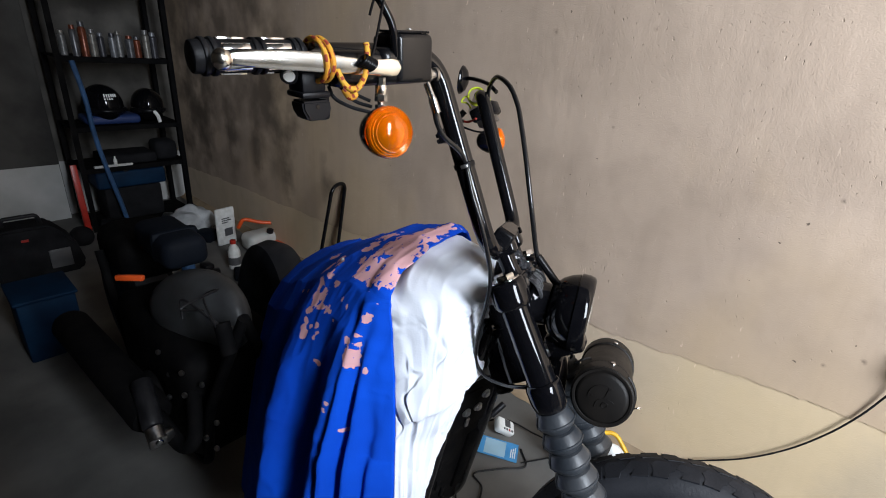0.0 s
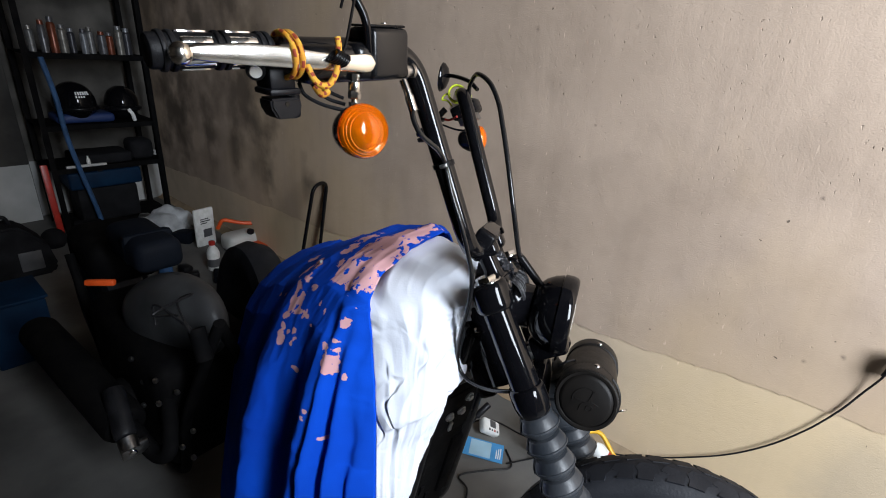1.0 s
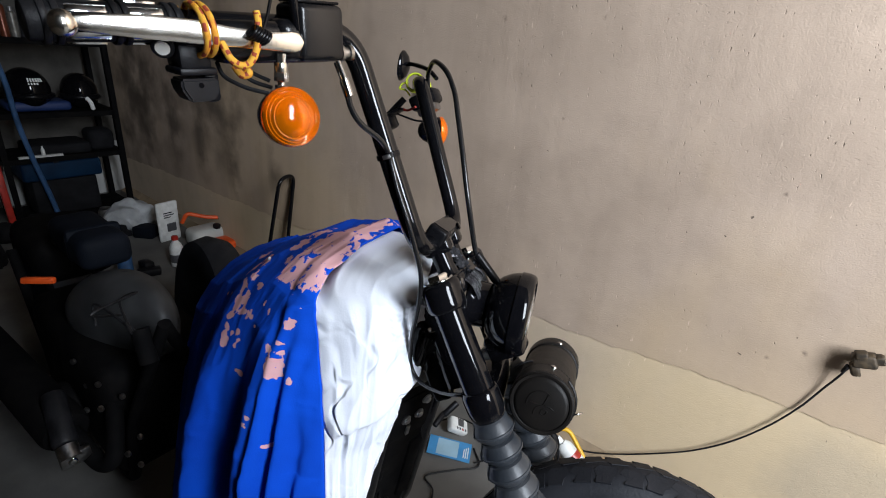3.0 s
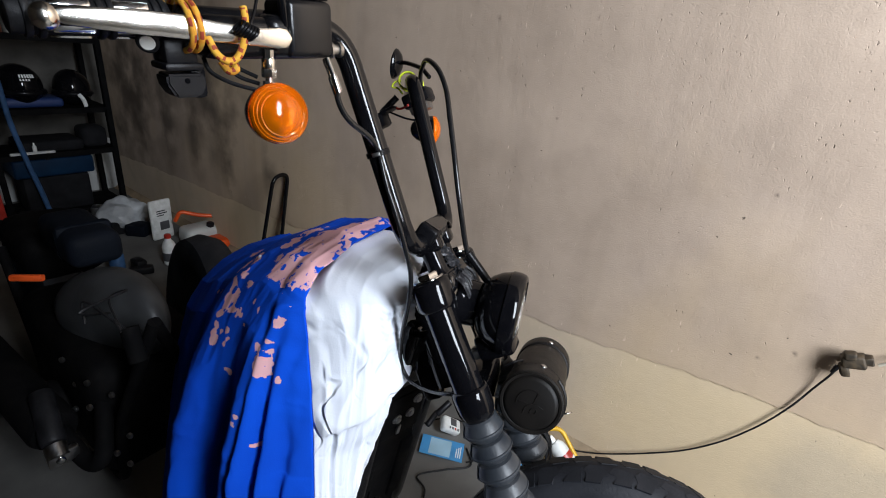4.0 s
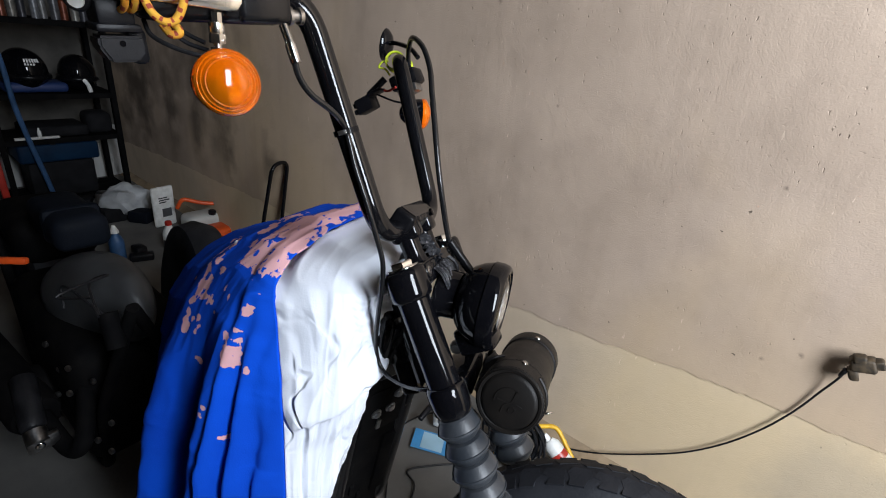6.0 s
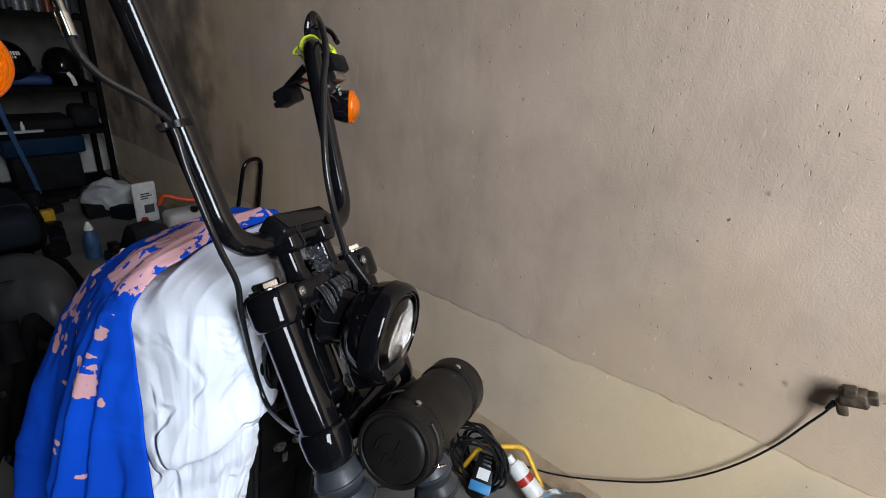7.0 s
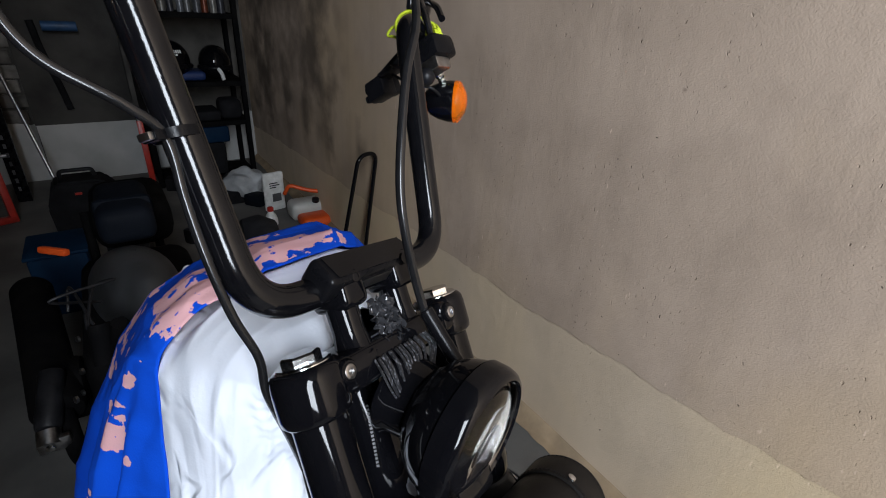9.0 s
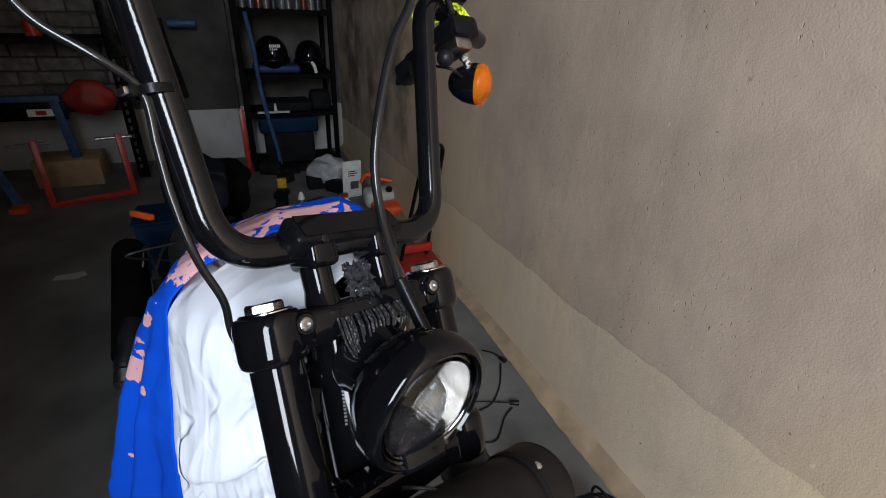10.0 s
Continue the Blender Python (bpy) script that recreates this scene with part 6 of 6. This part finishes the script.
def helmet(x, y, z, turn, r, label):
    h = thing("helmet", (x, y, z), label, "helmet", "helmets on the shelf")
    m = pose(x, y, z, 0, 0, turn)
    bm = B()
    bmesh.ops.create_uvsphere(bm, u_segments=32, v_segments=20, radius=1, matrix=m @ Matrix.Translation((0, 0, r)) @ Matrix.Diagonal((r * 0.95, r * 1.15, r * 1.05, 1)))
    for v in list(bm.verts):
        v.co.z = max(v.co.z, z + 0.002)
    part("shell", bm, BLACK, h)
    bm = B()
    tube(bm, [m @ Vector((r * 0.93 * math.cos(a), -r * 1.12 * math.sin(a), r * 0.75)) for a in [radians(20 + 14 * i) for i in range(11)]], 0.02, 10)
    part("visor_rim", bm, BLACK_SATIN, h)
    return h, m, r


h1, hm, hr = helmet(1.03, 3.93, 0.806, 8, 0.135, "black open-face helmet with white lettering bars")
for k in range(2):
    for i in range(6 - 2 * k):
        mk = hm @ Matrix.Translation((0, 0, hr)) @ Matrix.Rotation(radians(-14 + 6 * i), 4, "Z") @ Matrix.Rotation(radians(-28 + 9 * k), 4, "X") @ Matrix.Translation((0, -hr * 1.155, 0))
        part("letter_bar", box(B(), (-0.005, -0.003, -0.012 + 0.006 * k), (0.004, 0.002, 0.012 - 0.006 * k), 0, mk), WHITE_PRINT, h1)
h2, hm2, _ = helmet(1.33, 3.93, 0.806, -15, 0.12, "plain black helmet with a pale chin strap")
part("chin_strap", tube(B(), spline([hm2 @ Vector((0.03, -0.14, 0.09)), hm2 @ Vector((0.05, -0.15, 0.06)), hm2 @ Vector((0.06, -0.14, 0.01))], 5), 0.014, 8), WHITE_PLASTIC, h2)
bm = box(B(), (0.88, 3.82, 0.806), (1.24, 4.05, 0.87), 0.025, None, 3)
solo("blue_bag", bm, material("dark_blue_nylon", (0.01, 0.03, 0.12), 0.6, bump=0.3), "dark blue nylon bag under the helmets", "bag")
bm = box(B(), (0.93, 3.80, 0.505), (1.30, 4.08, 0.58), 0.02, None, 3)
solo("black_toolcase", bm, DARK_STUFF, "flat black tool case on the shelf", "tool case")
solo("black_power_tool", box(B(), (1.30, 3.82, 0.505), (1.47, 4.0, 0.66), 0.04, None, 3), DARK_STUFF, "bulky black power tool on the shelf", "power tool")
solo("pale_batten", box(B(), (0.86, 3.765, 0.506), (1.11, 3.79, 0.522), 0.003), WHITEWASH, "pale painted batten lying on the shelf edge", "batten")
bm = lathe(B(), [(0, 0.012), (0.035, 0.012), (0.045, 0.006), (0.06, 0.005)], pose(1.0, 3.777, 0.523), 14)
solo("small_bottle", bm, WHITE_PLASTIC, "small white nozzle bottle on the shelf", "bottle")
tub = solo("blue_tub", box(B(), (0.86, 3.80, 0.33), (1.34, 4.10, 0.46), 0.02, None, 3), BLUE_BOX, "blue plastic tub below the shelf board", "tub")
part("tub_strap", box(B(), (1.05, 3.795, 0.455), (1.08, 3.81, 0.47)), PLASTIC, tub)
solo("tub_crate", box(B(), (0.9, 3.82, 0.066), (1.3, 4.08, 0.328), 0.02), DARK_STUFF, "dark crate under the blue tub", "crate")
random.seed(31)
for k in range(8):
    x = random.uniform(0.86, 1.42)
    w, h = random.uniform(0.06, 0.14), random.uniform(0.04, 0.13)
    bm = box(B(), (-w / 2, -0.05, 0), (w / 2, 0.05, h), 0.015, pose(x, 3.74 + random.uniform(-0.06, 0.02), 0.0, 0, 0, random.uniform(-30, 30)))
    solo("workshop_oddment", bm, random.choice([DARK_STUFF, PLASTIC, STEEL, DARK_STUFF]), "small dark workshop oddment before the shelf", "oddment", "floor clutter")
bm = tube(B(), spline([(0.86, 3.755, 1.25), (0.89, 3.75, 1.0), (0.90, 3.75, 0.75), (0.93, 3.74, 0.5), (0.97, 3.73, 0.25), (0.99, 3.72, 0.09)], 8), 0.016, 8)
solo("blue_strap", bm, BLUE_PAINT, "blue webbing strap hanging down the shelf", "strap")
ext = thing("red_jack_handle", (0.72, 3.8, 0.0), "red steel bar leaning beside the shelf", "steel bar")
part("bar", box(B(), (-0.02, -0.012, 0), (0.02, 0.012, 0.55), 0.004, pose(0.735, 3.74, 0.0, -4, 0, 0)), RED_PAINT, ext)
bm = B()
bmesh.ops.create_uvsphere(bm, u_segments=20, v_segments=12, radius=0.075, matrix=pose(0.66, 3.6, 0.075))
solo("black_ball", bm, DARK_STUFF, "small round black float on the floor", "float")

# ---- workshop corner: press, stands, hanging things ----
area(-0.09, 0.33)
crane = thing("engine_stand", (-0.3, 3.5, 0.0), "red tubular engine stand on the floor", "engine stand")
for a, b in (((-0.43, 3.42, 0.025), (0.03, 3.55, 0.025)), ((-0.43, 3.42, 0.025), (-0.45, 3.50, 0.42)), ((0.03, 3.55, 0.025), (0.01, 3.62, 0.42))):
    m = axis(a, b)
    part("steel_tube", box(B(), (-0.02, -0.02, -0.02), (0.02, 0.02, (Vector(b) - Vector(a)).length + 0.02), 0.004, m), RED_PAINT, crane)
for a, b in (((-0.60, 3.50, 0.41), (-0.36, 3.53, 0.42)), ((-0.13, 3.60, 0.41), (0.09, 3.63, 0.41))):
    part("axle_pin", rod(B(), a, b, 0.012, seg=12), STEEL, crane)
press = thing("shop_press", (-0.5, 3.95, 0.0), "blue steel shop press frame with a dark beam", "shop press")
for a, b in (((-0.33, 3.95, 0.0), (-0.38, 3.95, 0.62)), ((-0.90, 3.80, 0.0), (-0.98, 3.95, 0.62)), ((-0.62, 3.45, 0.0), (-0.86, 3.80, 0.42))):
    part("blue_leg", box(B(), (-0.028, -0.028, 0), (0.028, 0.028, (Vector(b) - Vector(a)).length), 0.004, axis(a, b)), BLUE_PAINT, press)
part("beam", box(B(), (-1.05, 3.93, 0.48), (-0.32, 3.99, 0.60), 0.006), BLACK_SATIN, press)
part("top_rail", box(B(), (-1.05, 3.92, 0.61), (-0.34, 4.0, 0.65), 0.004), BLUE_PAINT, press)
part("label_plate", box(B(), (-0.55, 3.924, 0.51), (-0.40, 3.929, 0.56)), WHITE_PRINT, press)
part("red_label", box(B(), (-0.50, 3.920, 0.52), (-0.44, 3.9235, 0.55)), RED_PAINT, press)
solo("orange_foot", box(B(), (-0.66, 3.36, 0.0), (-0.56, 3.46, 0.04), 0.01), ORANGE_PLASTIC, "orange plastic wheel chock", "chock")
bm = B()
bmesh.ops.create_icosphere(bm, subdivisions=4, radius=1, matrix=pose(-0.16, 3.98, 0.62) @ Matrix.Diagonal((0.16, 0.09, 0.13, 1)))
for v in bm.verts:
    v.co += v.normal * 0.03 * n2(v.co.x * 11, v.co.y * 11, v.co.z * 11)
solo("red_bag", bm, material("red_nylon", (0.35, 0.02, 0.012), 0.6, second=(0.2, 0.012, 0.01), scale=9, bump=0.3), "red bag hanging from the press frame", "bag")
solo("cardboard_box", box(B(), (-0.62, 3.85, 0.0), (-0.20, 4.15, 0.20), 0.006), CARTON, "brown cardboard box under the press", "cardboard box")
post = thing("slotted_post", (0.08, 3.95, 0.0), "black slotted steel upright standing by the wall", "steel post")
bm = B()
box(bm, (0.02, 3.93, 0.0), (0.10, 3.97, 2.2), 0.003)
part("post_profile", bm, BLACK_SATIN, post)
for k in range(14):
    part("slot", box(B(), (0.045, 3.926, 0.08 + 0.06 * k), (0.06, 3.932, 0.11 + 0.06 * k)), GREY_PAINT, post)
solo("leaning_pole", rod(B(), (0.30, 3.75, 0.0), (0.05, 4.2, 1.35), 0.011, seg=12), STEEL, "grey metal pole leaning against the wall", "pole")
solo("wall_hanger", tube(B(), spline([(0.36, 4.26, 1.15), (0.38, 4.26, 0.95), (0.42, 4.27, 0.75), (0.45, 4.27, 0.55)], 6), 0.022, 8), DARK_STUFF, "black strap hanging on the back wall", "strap")
bm = rod(B(), (0.42, 4.20, 1.12), (0.62, 4.20, 1.12), 0.032, seg=20, round_end=0.006)
solo("blue_roll", bm, BLUE_PAINT, "small blue roll on the back wall", "roll")
bm = B()
box(bm, (-1.2, 4.05, 0.98), (0.0, 4.395, 1.02), 0.004)
solo("wall_shelf", bm, DARK_STUFF, "dark plank shelf on the back wall", "wall shelf")
solo("red_tin", lathe(B(), [(0, 0.05), (0.10, 0.05), (0.105, 0.046)], pose(-0.42, 4.14, 1.022), 20), RED_PAINT, "round red tin on the plank shelf", "tin")

area()
# ---- whitewash band and single blocks of the back wall ----
bm = grid(B(), 120, 14, lambda u, v: Vector((LEFT_X + u * (WALL_X - LEFT_X), BACK_Y - 0.006 - 0.003 * n2(u * 30, v * 4), v * (0.44 + 0.02 * n2(u * 25, 0.3) + 0.01 * n2(u * 90, 0.7)))))
part("whitewash_band", bm, WHITEWASH, wall_back, "flaking whitewash on the lower wall")
box(bm := B(), (0.12, BACK_Y - 0.10, 0.0), (0.76, BACK_Y - 0.004, TOP - 0.002), 0.006)
part("plastered_pier", bm, DARK_PLASTER, wall_back, "grey plastered pier")
box(bm := B(), (0.125, BACK_Y - 0.106, 0.0), (0.755, BACK_Y - 0.101, 0.44), 0.0)
part("pier_whitewash", bm, WHITEWASH, wall_back)
block_meshes = []
random.seed(17)
for k in range(6):
    bm = box(B(), (-0.135, -0.02, -0.044), (0.135, 0.008, 0.044), 0.007)
    for v in bm.verts:
        v.co += Vector((0.004 * n2(v.co.x * 30 + k * 9, v.co.z * 30), 0.003 * n2(v.co.x * 20 + k, v.co.z * 20, 4), 0.004 * n2(v.co.x * 30, v.co.z * 30 + k * 5)))
    me = bpy.data.meshes.new("block")
    bm.to_mesh(me)
    bm.free()
    me.materials.append(BRICK_VAR)
    block_meshes.append(me)
for row in range(13):
    for col in range(7):
        x = -1.75 + col * 0.285 + (0.14 if row % 2 else 0)
        ob = new("block", random.choice(block_meshes))
        ob.matrix_basis = pose(x + random.uniform(-0.006, 0.006), BACK_Y - 0.006 + random.uniform(-0.004, 0.006), 0.50 + row * 0.102 + random.uniform(-0.003, 0.003), 0, random.uniform(-1, 1), 0)
        ob.parent = wall_back
